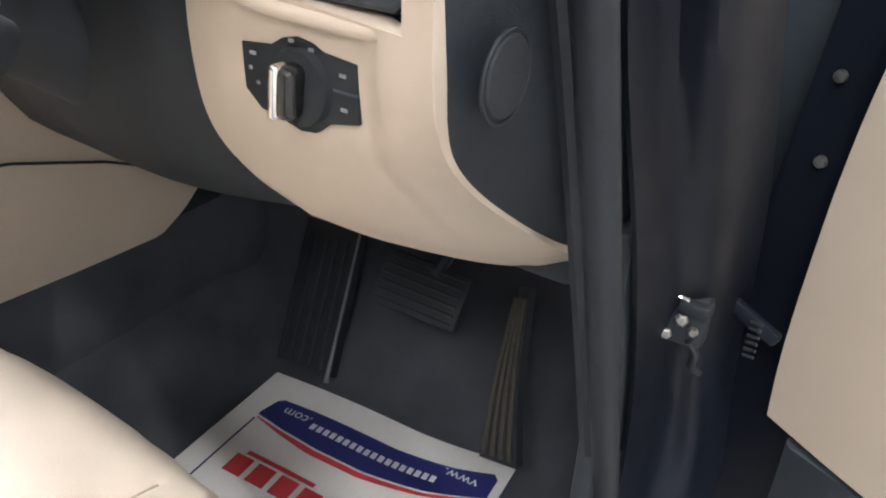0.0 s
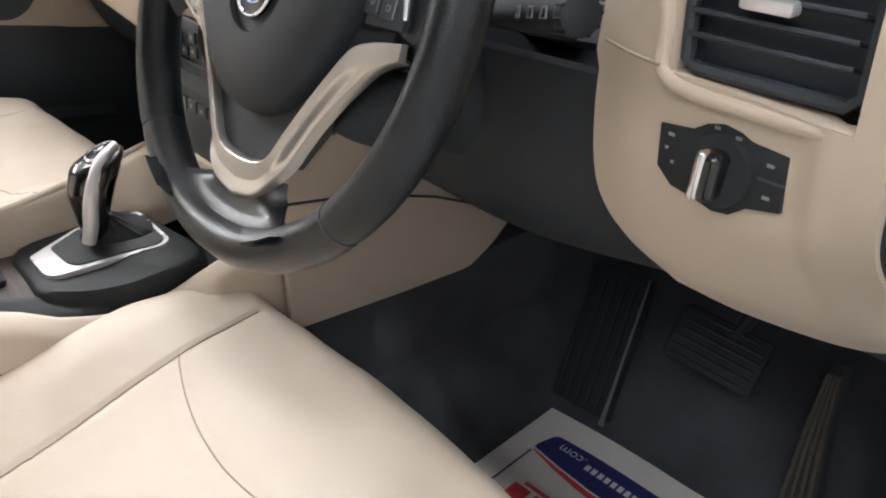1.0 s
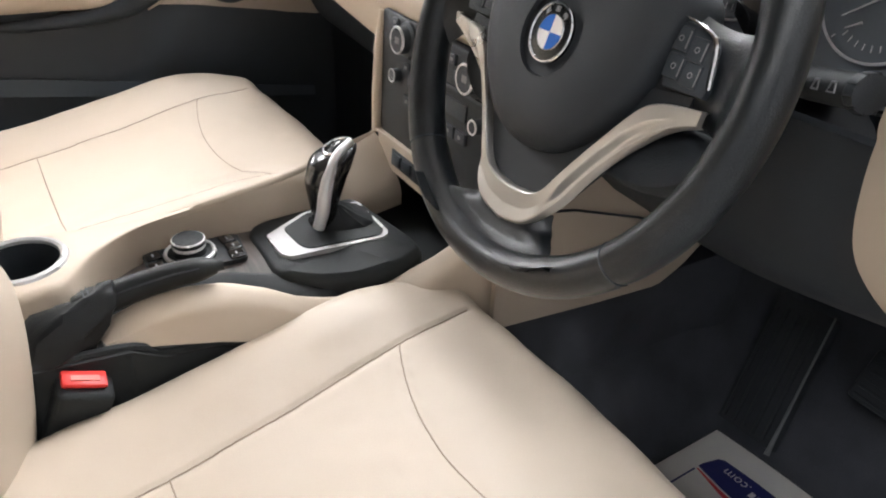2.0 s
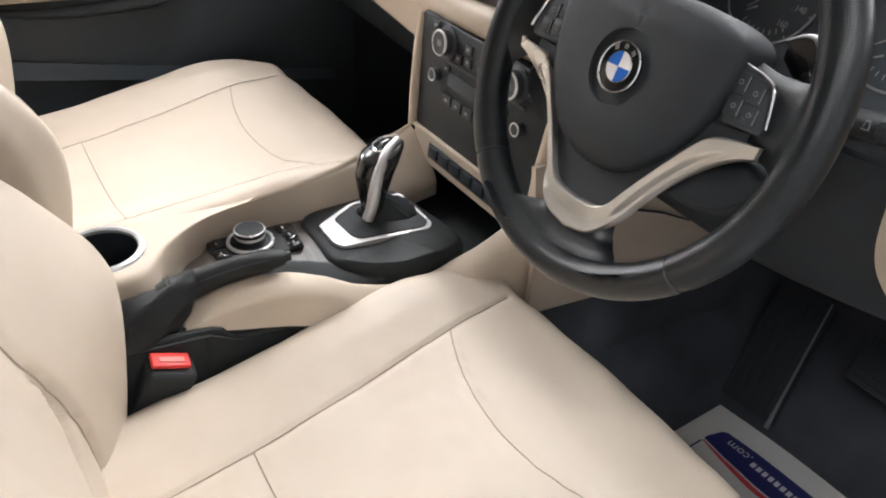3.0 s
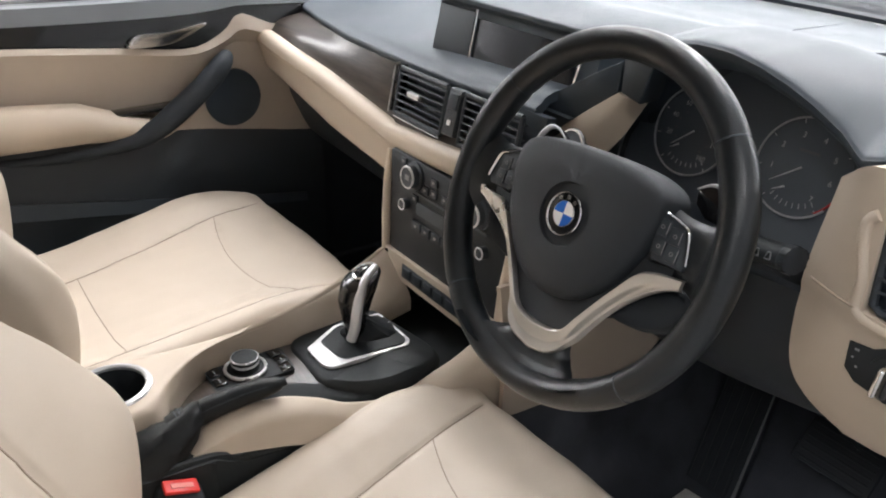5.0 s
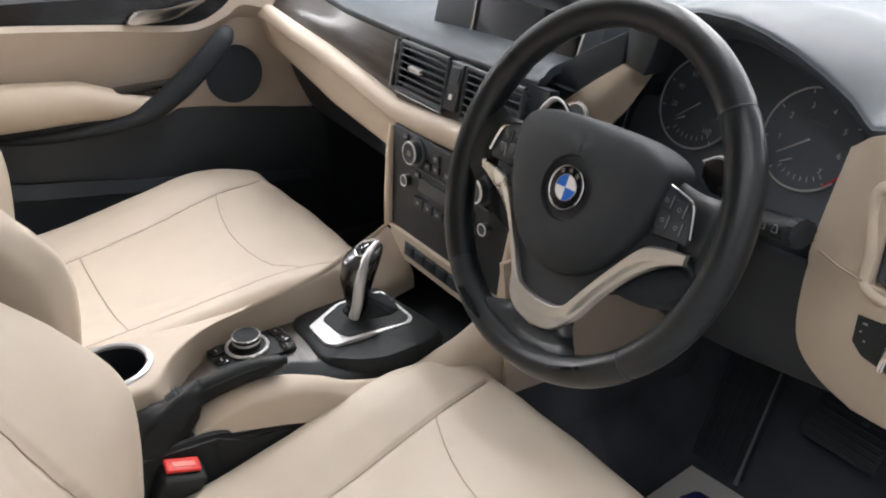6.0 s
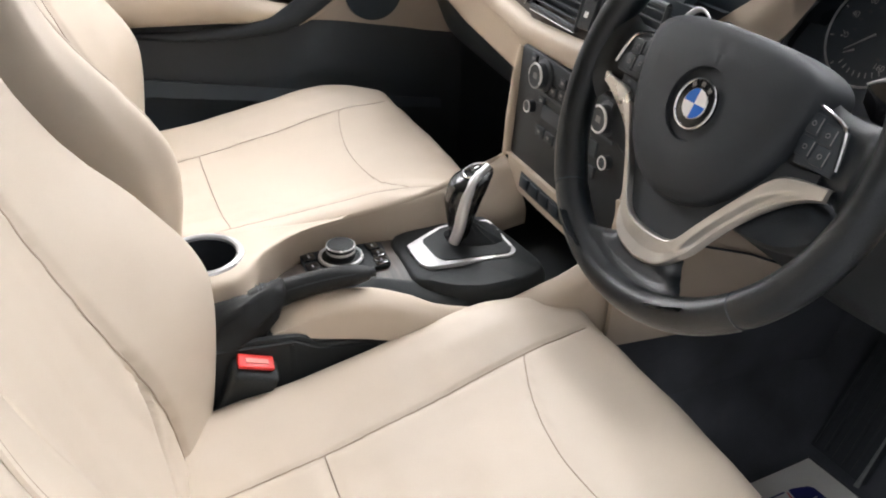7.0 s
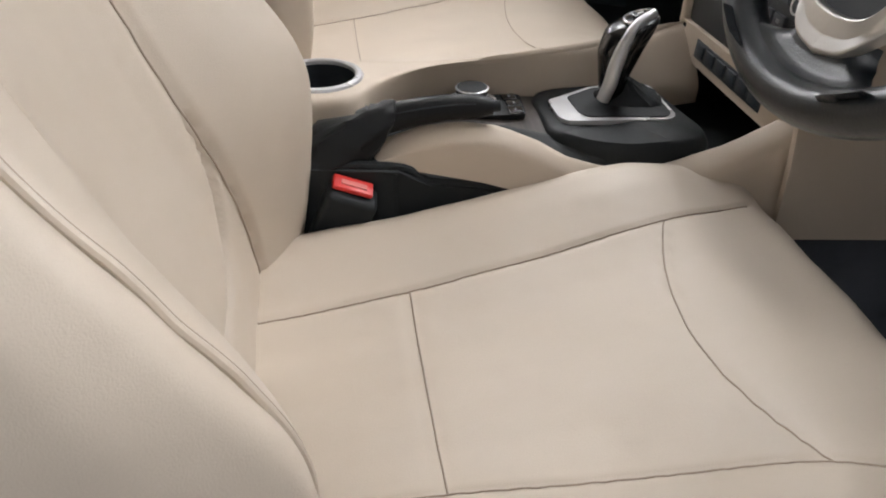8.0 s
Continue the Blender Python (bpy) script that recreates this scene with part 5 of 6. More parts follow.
# black flank of the deck towards the handbrake
g = np.array([spline([(deck_r(y) - 0.004, y, deck_z(y) + 0.0015), (deck_r(y) + 0.004, y, deck_z(y)), (min(deck_r(y) + 0.030, -0.262), y, 0.650), (-0.256, y, 0.628)], 12) for y in np.linspace(-0.315, 0.03, 40)])
bm = slab(blank(), g, -0.006)
part("deck_flank", bm, JET, console, "black flank of the wood deck")
# raised dark base round the selector
b3 = rounded([(-0.428, -0.100), (-0.404, -0.117), (-0.306, -0.117), (-0.270, -0.080), (-0.252, -0.040), (-0.252, 0.020), (-0.262, 0.050), (-0.285, 0.055), (-0.428, 0.036)], 0.016)
bm = blank()
cb = b3.mean(0)
loft(bm, [[(cb[0] + (x - cb[0]) * s, cb[1] + (y - cb[1]) * s, z + 0.04 * (y - cb[1])) for x, y in b3] for s, z in ((1.0, 0.645), (0.995, 0.660), (0.955, 0.6675), (0.90, 0.6710), (0.2, 0.6710))])
part("selector_base", bm, JET, console, "black surround of the gear selector")


def lip(path_top, thick, low, name, label):
    bm = blank()
    slab(bm, np.array([spline(r, 16) for r in path_top]), thick)
    return part(name, bm, CREAM, console, label)


# driver-side cream wall: rounded top edge, then down and out to the tunnel
side_rows = []
for y in np.linspace(-0.305, 0.34, 44):
    zt = np.interp(y, (-0.33, -0.29, -0.26, -0.22, -0.18, -0.14, -0.108, -0.075, -0.05, 0.0, 0.06, 0.12, 0.20, 0.34), (0.660, 0.682, 0.694, 0.700, 0.696, 0.680, 0.662, 0.653, 0.649, 0.652, 0.672, 0.705, 0.74, 0.76))
    xi = np.interp(y, (-0.33, -0.20, -0.05, 0.02, 0.12, 0.34), (-0.290, -0.272, -0.250, -0.252, -0.245, -0.22))
    xo = np.interp(y, (-0.33, -0.2, 0.0, 0.12, 0.34), (-0.262, -0.245, -0.225, -0.208, -0.204))
    xl = np.interp(y, (-0.33, -0.2, 0.0, 0.12, 0.34), (-0.255, -0.235, -0.212, -0.194, -0.197))
    zb = np.interp(y, (-0.33, -0.27, -0.2, 0.0, 0.12, 0.34), (0.665, 0.660, 0.648, 0.592, 0.582, 0.572))
    side_rows.append([(xi - 0.006, y, zt - 0.020), (xi, y, zt - 0.003), (xi + 0.008, y, zt), (xo, y, zt - 0.010), (0.5 * (xo + xl), y, 0.5 * (zt + zb)), (xl, y, zb)])
lip(side_rows, -0.010, 0, "driver_side_wall", "cream moulded console side")
# tunnel side panel running forward under the dashboard
rows4 = []
for y in np.linspace(0.10, 0.43, 26):
    zb = np.interp(y, (0.10, 0.25, 0.36, 0.40, 0.43), (0.588, 0.576, 0.570, 0.590, 0.615))
    rows4.append([(-0.205, y, 0.79), (-0.190, y, 0.70), (-0.186, y, 0.64), (-0.188, y, zb)])
lip(rows4, -0.008, 0, "tunnel_panel", "cream panel on the tunnel beside the pedals")
bm = blank()
tube(bm, [(-0.1835, 0.10, 0.742), (-0.1830, 0.20, 0.724), (-0.1815, 0.30, 0.690), (-0.1815, 0.36, 0.662)], 0.0016, 6)
part("panel_gap", bm, DARK, console)
bm = blank()
box(bm, (-0.235, 0.10, 0.50), (0.09, 0.90, 0.17), 0.03)
part("tunnel_carpet", bm, CARPET, console, "black carpet on the tunnel")
bm = blank()
box(bm, (-0.505, 0.05, 0.50), (0.09, 0.90, 0.20), 0.03)
part("tunnel_carpet", bm, CARPET, console)
# passenger-side moulding: a flat rear end round the cup holder, drawn out into a slim ridge
cc0 = np.array([-0.378, -0.357])
stations = [((-0.440, -0.47), (-0.305, -0.47), (-0.296, -0.47)), ((-0.433, -0.36), (-0.316, -0.36), (-0.304, -0.36)), ((-0.427, -0.325), (-0.325, -0.325), (-0.313, -0.316)),
            ((-0.420, -0.27), (-0.366, -0.282), (-0.350, -0.302)), ((-0.417, -0.225), (-0.393, -0.235), (-0.393, -0.262)), ((-0.418, -0.18), (-0.406, -0.185), (-0.412, -0.205)),
            ((-0.426, -0.118), (-0.416, -0.12), (-0.418, -0.136)), ((-0.448, -0.035), (-0.440, -0.035), (-0.416, -0.035)), ((-0.492, 0.055), (-0.482, 0.052), (-0.425, 0.04)), ((-0.527, 0.112), (-0.516, 0.112), (-0.440, 0.112))]
O, I, B = (spline([s[k] for s in stations], 190) for k in range(3))
prow = []
for o, i, b in zip(O, I, B):
    prow.append([(o[0] - 0.028, o[1], 0.58), (o[0] - 0.020, o[1], 0.665), (o[0] - 0.009, o[1], 0.700), (o[0] + 0.002, o[1], 0.7095), *[((o[0] + (i[0] - o[0]) * k), o[1] + (i[1] - o[1]) * k, 0.711) for k in (0.3, 0.6, 0.9)],
                 (0.78 * i[0] + 0.22 * b[0], 0.78 * i[1] + 0.22 * b[1], 0.7065), (0.45 * i[0] + 0.55 * b[0], 0.45 * i[1] + 0.55 * b[1], 0.690), (b[0], b[1], 0.662), (b[0] + 0.003, b[1], 0.635)])
g = np.array([spline(r, 90) for r in prow])
g[:, :, :] = smooth_grid(g, 2)
cell = (g[:-1, :-1] + g[1:, 1:]) / 2
keep = ~((np.hypot(cell[:, :, 0] - cc0[0], cell[:, :, 1] - cc0[1]) < 0.0435) & (cell[:, :, 2] > 0.69))
bm = slab(blank(), g, -0.006, keep)
ch = part("passenger_side_wall", bm, CREAM, console, "cream moulding with a round cup holder")
bm = blank()
lathe(bm, ((0.0, 0.0), (0.042, 0.0), (0.0432, 0.086), (0.0432, 0.089), (0.0405, 0.089), (0.037, 0.004), (0.0, 0.004)), (cc0[0], cc0[1], 0.622), (0, 0, 1), 40)
part("cup_lining", bm, RUBBER, ch)
bm = blank()
lathe(bm, ((0.0395, 0.0), (0.0397, 0.0040), (0.0425, 0.0056), (0.0470, 0.0044), (0.0490, 0.0005)), (cc0[0], cc0[1], 0.7095), (0, 0, 1), 64, False)
part("cup_ring", bm, PLATE, ch, "chrome ring round the cup holder")

# gear selector
gear = thing("gear_selector", (-0.372, -0.02, 0.665), "black and silver gear selector lever on the console", "gear selector")
bm = blank()
gp = rounded([(-0.407, -0.040), (-0.378, -0.099), (-0.331, -0.098), (-0.319, -0.090), (-0.303, 0.020), (-0.312, 0.030), (-0.398, 0.030)], 0.006)
gz = lambda y: 0.6742 + 0.04 * (y + 0.02)
loft(bm, [[(x, y, gz(y) - 0.01) for x, y in gp], [(x, y, gz(y) + 0.001) for x, y in gp]])
part("plate", bm, PLATE, gear, "satin chrome selector plate")
bm = blank()
ip = rounded([(-0.4015, -0.038), (-0.381, -0.076), (-0.336, -0.073), (-0.3235, -0.066), (-0.3085, 0.017), (-0.316, 0.0255), (-0.3935, 0.0255)], 0.006)
loft(bm, [[(x, y, gz(y) - 0.004) for x, y in ip], [(x, y, gz(y) + 0.0022) for x, y in ip]])
part("gaiter_frame", bm, JET, gear)
bm = blank()
gb0 = np.array([(-0.388, -0.040), (-0.348, -0.034), (-0.335, 0.022), (-0.393, 0.026)])
gr = ring(gb0, 28)
gc = gr.mean(0)
loft(bm, [[(gc[0] + (x - gc[0]) * s, gc[1] + (y - gc[1]) * s - (1 - s) * 0.012, z + 0.0015 * math.sin(9 * k)) for k, (x, y) in enumerate(gr)] for s, z in ((1, 0.672), (0.96, 0.678), (0.75, 0.683), (0.55, 0.688), (0.35, 0.695), (0.2, 0.700))])
part("gaiter", bm, JET, gear, "black leather gaiter")
bm = blank()
stem = [(-0.362, -0.030, 0.680), (-0.363, -0.029, 0.697), (-0.367, -0.025, 0.716), (-0.372, -0.020, 0.735), (-0.376, -0.013, 0.751), (-0.379, -0.008, 0.760), (-0.380, -0.006, 0.764)]
loops = []
for (x, y, z), a, b in zip(spline(stem, 18), np.interp(np.linspace(0, 1, 18), (0, 0.2, 0.55, 0.8, 0.95, 1), (0.011, 0.014, 0.0245, 0.0245, 0.016, 0.003)), np.interp(np.linspace(0, 1, 18), (0, 0.2, 0.55, 0.8, 0.95, 1), (0.013, 0.017, 0.029, 0.030, 0.022, 0.004))):
    loops.append([(x + a * math.cos(t), y + b * math.sin(t), z + 0.25 * b * math.sin(t)) for t in np.linspace(0, 2 * math.pi, 24, endpoint=False)])
loft(bm, loops)
knob = part("lever", bm, GLOSS, gear, "glossy black lever")
bm = blank()
tube(bm, spline([(-0.350, -0.043, 0.682), (-0.347, -0.038, 0.702), (-0.348, -0.034, 0.722), (-0.355, -0.024, 0.744), (-0.365, -0.008, 0.762), (-0.376, 0.013, 0.771)], 24), (0.0075, 0.0080, 0.0072, 0.0050), 10)
part("silver_spine", bm, PLATE, knob, "silver strip along the lever")
bm = blank()
tube(bm, ring([(-0.378, 0.015, 0.7715), (-0.366, -0.001, 0.7655), (-0.371, -0.019, 0.7625), (-0.389, -0.015, 0.7635), (-0.392, 0.003, 0.7690)], 30), 0.0016, 6)
part("top_ring", bm, BRIGHT, knob)
bm = blank()
box(bm, (-0.379, -0.002, 0.7685), (0.012, 0.016, 0.004), 0.0015, Matrix.Rotation(radians(18), 3, "X"))
part("park_button", bm, GLOSS, knob)
bm = blank()
box(bm, (-0.379, -0.002, 0.7707), (0.0025, 0.006, 0.0006), 0, Matrix.Rotation(radians(18), 3, "X"))
part("park_mark", bm, WHITE, knob)
for k in range(3):
    bm = blank()
    box(bm, (-0.3955 + 0.0005 * k, -0.018 + 0.003 * k, 0.738 + 0.008 * k), (0.0012, 0.0035, 0.0045), 0.0003)
    part("lever_mark", bm, GREYMARK, knob)

# menu dial and its keys
dialk = thing("menu_dial", (-0.386, -0.186, 0.67), "round black and chrome menu dial on the console", "control knob")
mx, my = -0.382, -0.187
bm = blank()
lathe(bm, ((0.0, 0.0), (0.031, 0.0), (0.030, 0.004), (0.026, 0.006), (0.0, 0.006)), (mx, my, 0.667), (0, 0, 1), 40)
part("dial_plate", bm, JET, dialk)
bm = blank()
torus(bm, (mx, my, 0.672), (0, 0, 1), 0.0268, 0.0026, 48, 8)
part("outer_ring", bm, PLATE, dialk, "chrome ring at the foot of the dial")
bm = blank()
lathe(bm, ((0.0, 0.0), (0.0185, 0.0), (0.0190, 0.003), (0.0172, 0.009), (0.0182, 0.012), (0.0182, 0.0185), (0.0166, 0.0200), (0.0, 0.0192)), (mx, my, 0.671), (0, 0, 1), 40)
dk = part("dial", bm, JET, dialk)
bm = blank()
torus(bm, (mx, my, 0.6890), (0, 0, 1), 0.0176, 0.0014, 48, 8)
part("dial_ring", bm, PLATE, dk)
bm = blank()
lathe(bm, ((0.0178, 0.0), (0.0186, 0.001), (0.0186, 0.0035), (0.0180, 0.0045)), (mx, my, 0.6795), (0, 0, 1), 48, False)
part("dial_band", bm, PLATE, dk)
bm = blank()
loft(bm, [[(x, y, z) for x, y in rounded([(-0.408, -0.236), (-0.352, -0.238), (-0.346, -0.130), (-0.406, -0.126)], 0.010)] for z in (0.655, 0.6695)])
part("key_plate", bm, JET, dialk)
for (x, y), t in (((-0.394, -0.226), 0.1), ((-0.371, -0.227), 0.0), ((-0.394, -0.141), 0.1), ((-0.375, -0.139), 0.05), ((-0.357, -0.141), 0.0)):
    bm = blank()
    box(bm, (x, y, 0.6695), (0.0165, 0.0165, 0.005), 0.0012, Matrix.Rotation(t, 3, "Z"))
    key = part("key", bm, GLOSS, dialk)
    bm = blank()
    box(bm, (x, y, 0.6721), (0.006, 0.0022, 0.0006), 0, Matrix.Rotation(t, 3, "Z"))
    part("key_mark", bm, GREYMARK, key)

# parking brake
brake = thing("handbrake", (-0.275, -0.34, 0.66), "black leather handbrake lever beside the console", "handbrake")
bm = blank()
tube(bm, spline([(-0.287, -0.325, 0.688), (-0.285, -0.30, 0.697), (-0.282, -0.27, 0.7055), (-0.278, -0.235, 0.7115), (-0.273, -0.205, 0.7145), (-0.270, -0.186, 0.7150)], 24), (0.0150, 0.0155, 0.0150, 0.0140, 0.0135, 0.0085), 16, 0.95)
lever = part("grip", bm, BRAKE_LEATHER, brake, "black leather grip")
bm = blank()
tube(bm, [(-0.2845, -0.318, 0.6925), (-0.2838, -0.309, 0.6955), (-0.2828, -0.300, 0.6990), (-0.2822, -0.295, 0.7008)], (0.0175, 0.0188, 0.0188, 0.0170), 18, 0.95)
part("collar", bm, BRAKE_LEATHER, brake, "stitched leather collar")
bm = blank()
tube(bm, [(-0.2705, -0.190, 0.7150), (-0.2695, -0.179, 0.7155)], 0.006, 10)
part("release_button", bm, JET, brake)
bm = blank()
loops = []
for k, (x, y, z, a, b) in enumerate(((-0.281, -0.288, 0.700, 0.017, 0.017), (-0.280, -0.294, 0.694, 0.022, 0.026), (-0.278, -0.308, 0.684, 0.026, 0.034), (-0.276, -0.325, 0.676, 0.028, 0.036), (-0.274, -0.345, 0.672, 0.030, 0.037), (-0.272, -0.37, 0.664, 0.032, 0.036), (-0.270, -0.40, 0.645, 0.034, 0.034), (-0.270, -0.42, 0.60, 0.034, 0.034))):
    loops.append([(x + a * (1 + 0.12 * math.sin(5 * t + 2 * k) + 0.06 * math.sin(9 * t + 5 * k)) * math.cos(t), y + 0.35 * b * math.sin(t), z + b * (1 + 0.12 * math.sin(4 * t + k) + 0.07 * math.sin(8 * t + 3 * k)) * math.sin(t)) for t in np.linspace(0, 2 * math.pi, 28, endpoint=False)])
loft(bm, loops)
part("boot", bm, BRAKE_LEATHER, brake, "creased black leather boot")
bm = blank()
loft(bm, [[(-0.262 + 0.012 * k, -0.345 + 0.03 * k, z) for z in (0.60, 0.66)] + [(-0.262 + 0.012 * k - 0.03, -0.345 + 0.03 * k, z) for z in (0.66, 0.60)] for k in (0, 1, 2)])
part("brake_foot", bm, JET, brake)

bm = blank()
tube(bm, spline([(-0.2745, -0.300, 0.7060), (-0.2700, -0.27, 0.7140), (-0.2660, -0.235, 0.7195), (-0.2625, -0.205, 0.7215)], 16), 0.0009, 5)
part("grip_seam", bm, RUBBER, lever)
for q in (0.0, 0.0045):
    bm = blank()
    tube(bm, [(-0.2845 + 0.0196 * math.cos(t) + 0.1 * q, -0.3115 + q, 0.6950 + 0.4 * q + 0.0188 * math.sin(t)) for t in np.linspace(-0.6, math.pi + 0.3, 16)], 0.0007, 5)
    part("collar_stitch", bm, DARK, brake)
# belt buckle
buckle = thing("belt_buckle", (-0.232, -0.33, 0.52), "black seat belt buckle with a red release button", "seat belt buckle")
bt = Matrix.Rotation(radians(-21), 3, "X") @ Matrix.Rotation(radians(16), 3, "Y")
bm = blank()
box(bm, (-0.240, -0.347, 0.605), (0.030, 0.052, 0.100), 0.006, bt, 3)
part("body", bm, JET, buckle)
bm = blank()
box(bm, (-0.229, -0.3305, 0.6555), (0.018, 0.041, 0.006), 0.002, bt)
part("release_button", bm, RED, buckle, "red release button")
bm = blank()
box(bm, (-0.2270, -0.3290, 0.6584), (0.006, 0.026, 0.0012), 0, bt)
part("button_mark", bm, PINK, buckle)
bm = blank()
box(bm, (-0.240, -0.36, 0.52), (0.012, 0.030, 0.12), 0.004, bt)
part("stem", bm, DARK, buckle)
# black storage pocket on the tunnel
pocket = thing("side_pocket", (-0.235, -0.2, 0.5), "black soft side pocket on the tunnel beside the seat", "pocket")
bm = blank()
prism(bm, [(-0.40, 0.50), (-0.08, 0.50), (-0.10, 0.565), (-0.165, 0.620), (-0.195, 0.638), (-0.255, 0.647), (-0.285, 0.664), (-0.40, 0.674)], (-0.262, 0, 0), (0, 1, 0), (0, 0, 1), 0.022, 0.006)
part("pocket_wall", bm, JET, pocket)
bm = blank()
tube(bm, spline([(-0.247, -0.40, 0.674), (-0.247, -0.285, 0.664), (-0.247, -0.255, 0.647), (-0.247, -0.195, 0.638), (-0.247, -0.165, 0.620), (-0.247, -0.10, 0.567)], 24), 0.005, 8)
part("pocket_hem", bm, JET, pocket, "sewn black hem")

# ---- passenger door ----
PX = -1.12
pdoor = thing("passenger_door", (PX, -0.2, 0.33), "closed passenger door with cream panel and black lower part", "car door")


def door_sheet(name, rows, mat, label="", thick=0.012):
    g = np.array([spline([(PX + o, y, z) for y, z, o in r], 30) for r in rows])
    bm = slab(blank(), g, thick)
    return part(name, bm, mat, pdoor, label)


def across(ys, zs, os):
    return [(y, z, o) for y, z, o in zip(ys, zs, os)]


YS = (-0.85, -0.45, -0.30, -0.12, 0.02, 0.09, 0.13, 0.20, 0.30)
top = across(YS, (1.00, 0.975, 0.965, 0.945, 0.928, 0.952, 0.984, 0.957, 0.94), (0.030,) * 9)
top2 = across(YS, (0.990, 0.965, 0.955, 0.935, 0.917, 0.935, 0.955, 0.935, 0.925), (0.038,) * 9)
mid1 = across(YS, (0.97, 0.945, 0.935, 0.917, 0.900, 0.915, 0.925, 0.91, 0.90), (0.026, 0.026, 0.026, 0.026, 0.022, 0.014, 0.010, 0.008, 0.006))
mid2 = across(YS, (0.90, 0.88, 0.87, 0.855, 0.840, 0.84, 0.84, 0.84, 0.83), (0.006,) * 9)
bot = across(YS, (0.78, 0.78, 0.78, 0.77, 0.757, 0.745, 0.738, 0.725, 0.70), (0.006,) * 9)
door_sheet("door_panel", [top, top2, mid1, mid2, bot], CREAM_CLOTH, "cream door panel")
door_sheet("belt_trim", [across(YS, (1.05, 1.028, 1.02, 1.014, 1.012, 1.012, 1.012, 1.01, 1.0), (0.010,) * 9), across(YS, (1.02, 0.995, 0.985, 0.972, 0.965, 0.975, 0.985, 0.97, 0.96), (0.022,) * 9), across(YS, (1.002, 0.977, 0.967, 0.947, 0.930, 0.952, 0.975, 0.95, 0.94), (0.028,) * 9)], GLOSS, "glossy dark trim under the window")
door_sheet("window_ledge", [across(YS, (1.060, 1.040, 1.032, 1.026, 1.024, 1.024, 1.024, 1.02, 1.01), (-0.02,) * 9), across(YS, (1.056, 1.036, 1.028, 1.022, 1.020, 1.020, 1.020, 1.016, 1.006), (0.008,) * 9), across(YS, (1.026, 1.006, 0.999, 0.992, 0.990, 0.994, 0.998, 0.995, 0.988), (0.018,) * 9)], LEDGE, "window ledge with its sheen put into the grey")
door_sheet("lower_panel", [across(YS, (0.79, 0.79, 0.79, 0.78, 0.765, 0.75, 0.745, 0.73, 0.71), (0.002,) * 9), across(YS, (0.70,) * 9, (0.020,) * 9), across(YS, (0.62,) * 9, (0.03,) * 9), across(YS, (0.36,) * 9, (0.02,) * 9)], BLACK, "black lower door panel")
door_sheet("grey_strip", [across((-0.85, -0.4, -0.3, -0.12, 0.1, 0.25), (0.692, 0.684, 0.672, 0.640, 0.60, 0.575), (0.034,) * 6), across((-0.85, -0.4, -0.3, -0.12, 0.1, 0.25), (0.660, 0.652, 0.642, 0.614, 0.578, 0.556), (0.040,) * 6)], DASH, "dark grey strip on the door pocket")
bm = blank()
box(bm, (PX - 0.05, -0.28, 0.68), (0.06, 1.2, 0.70), 0.01)
part("door_shell", bm, PAINT, pdoor)
# armrest
bm = blank()
loops = []
for y, zc, wid, hgt in ((-0.80, 0.845, 0.070, 0.040), (-0.45, 0.832, 0.070, 0.040), (-0.30, 0.824, 0.068, 0.038), (-0.20, 0.816, 0.064, 0.034), (-0.13, 0.797, 0.058, 0.024), (-0.08, 0.787, 0.052, 0.020), (-0.065, 0.784, 0.04, 0.014)):
    loops.append([(PX + 0.004 + wid * max(0.0, 0.5 + 0.62 * math.cos(t)) if math.cos(t) > -0.7 else PX + 0.004, y, zc + hgt * max(-1, min(1, 1.15 * math.sin(t)))) for t in np.linspace(0, 2 * math.pi, 24, endpoint=False)])
loft(bm, loops)
part("armrest", bm, CREAM, pdoor, "cream padded armrest")
bm = blank()
box(bm, (PX + 0.030, -0.105, 0.822), (0.04, 0.17, 0.006), 0.002)
part("switch_strip", bm, GLOSS, pdoor)
# pull handle
bm = blank()
tube(bm, spline([(PX + 0.040, 0.090, 0.908), (PX + 0.058, 0.072, 0.897), (PX + 0.066, 0.03, 0.862), (PX + 0.066, -0.03, 0.818), (PX + 0.064, -0.085, 0.784), (PX + 0.060, -0.15, 0.768), (PX + 0.05, -0.26, 0.762), (PX + 0.03, -0.36, 0.765)], 36), (0.014, 0.020, 0.022, 0.023, 0.020, 0.013, 0.010, 0.006), 16)
part("pull_handle", bm, RUBBER, pdoor, "black curved pull handle")
bm = blank()
tube(bm, spline([(PX + 0.045, 0.035, 0.845), (PX + 0.055, -0.01, 0.806), (PX + 0.055, -0.06, 0.770)], 12), (0.004, 0.012, 0.012, 0.004), 10)
part("handle_back", bm, CREAM, pdoor)
# loudspeaker
bm = blank()
lathe(bm, ((0.0, 0.0), (0.060, 0.0), (0.059, 0.006), (0.052, 0.004), (0.0, 0.003)), (PX + 0.010, 0.106, 0.812), (1, 0, 0), 44)
part("loudspeaker", bm, DARK, pdoor, "round black loudspeaker grille")
# inner latch
bm = blank()
prism(bm, ring([(-0.096, 0.944), (-0.078, 0.966), (-0.02, 0.966), (0.048, 0.976), (0.052, 0.970), (0.0, 0.948), (-0.045, 0.942)], 40), (PX + 0.028, 0, 0), (0, 1, 0), (0, 0, 1), 0.016, 0.005, 4)
part("latch_handle", bm, CHROME, pdoor, "satin chrome door latch handle")
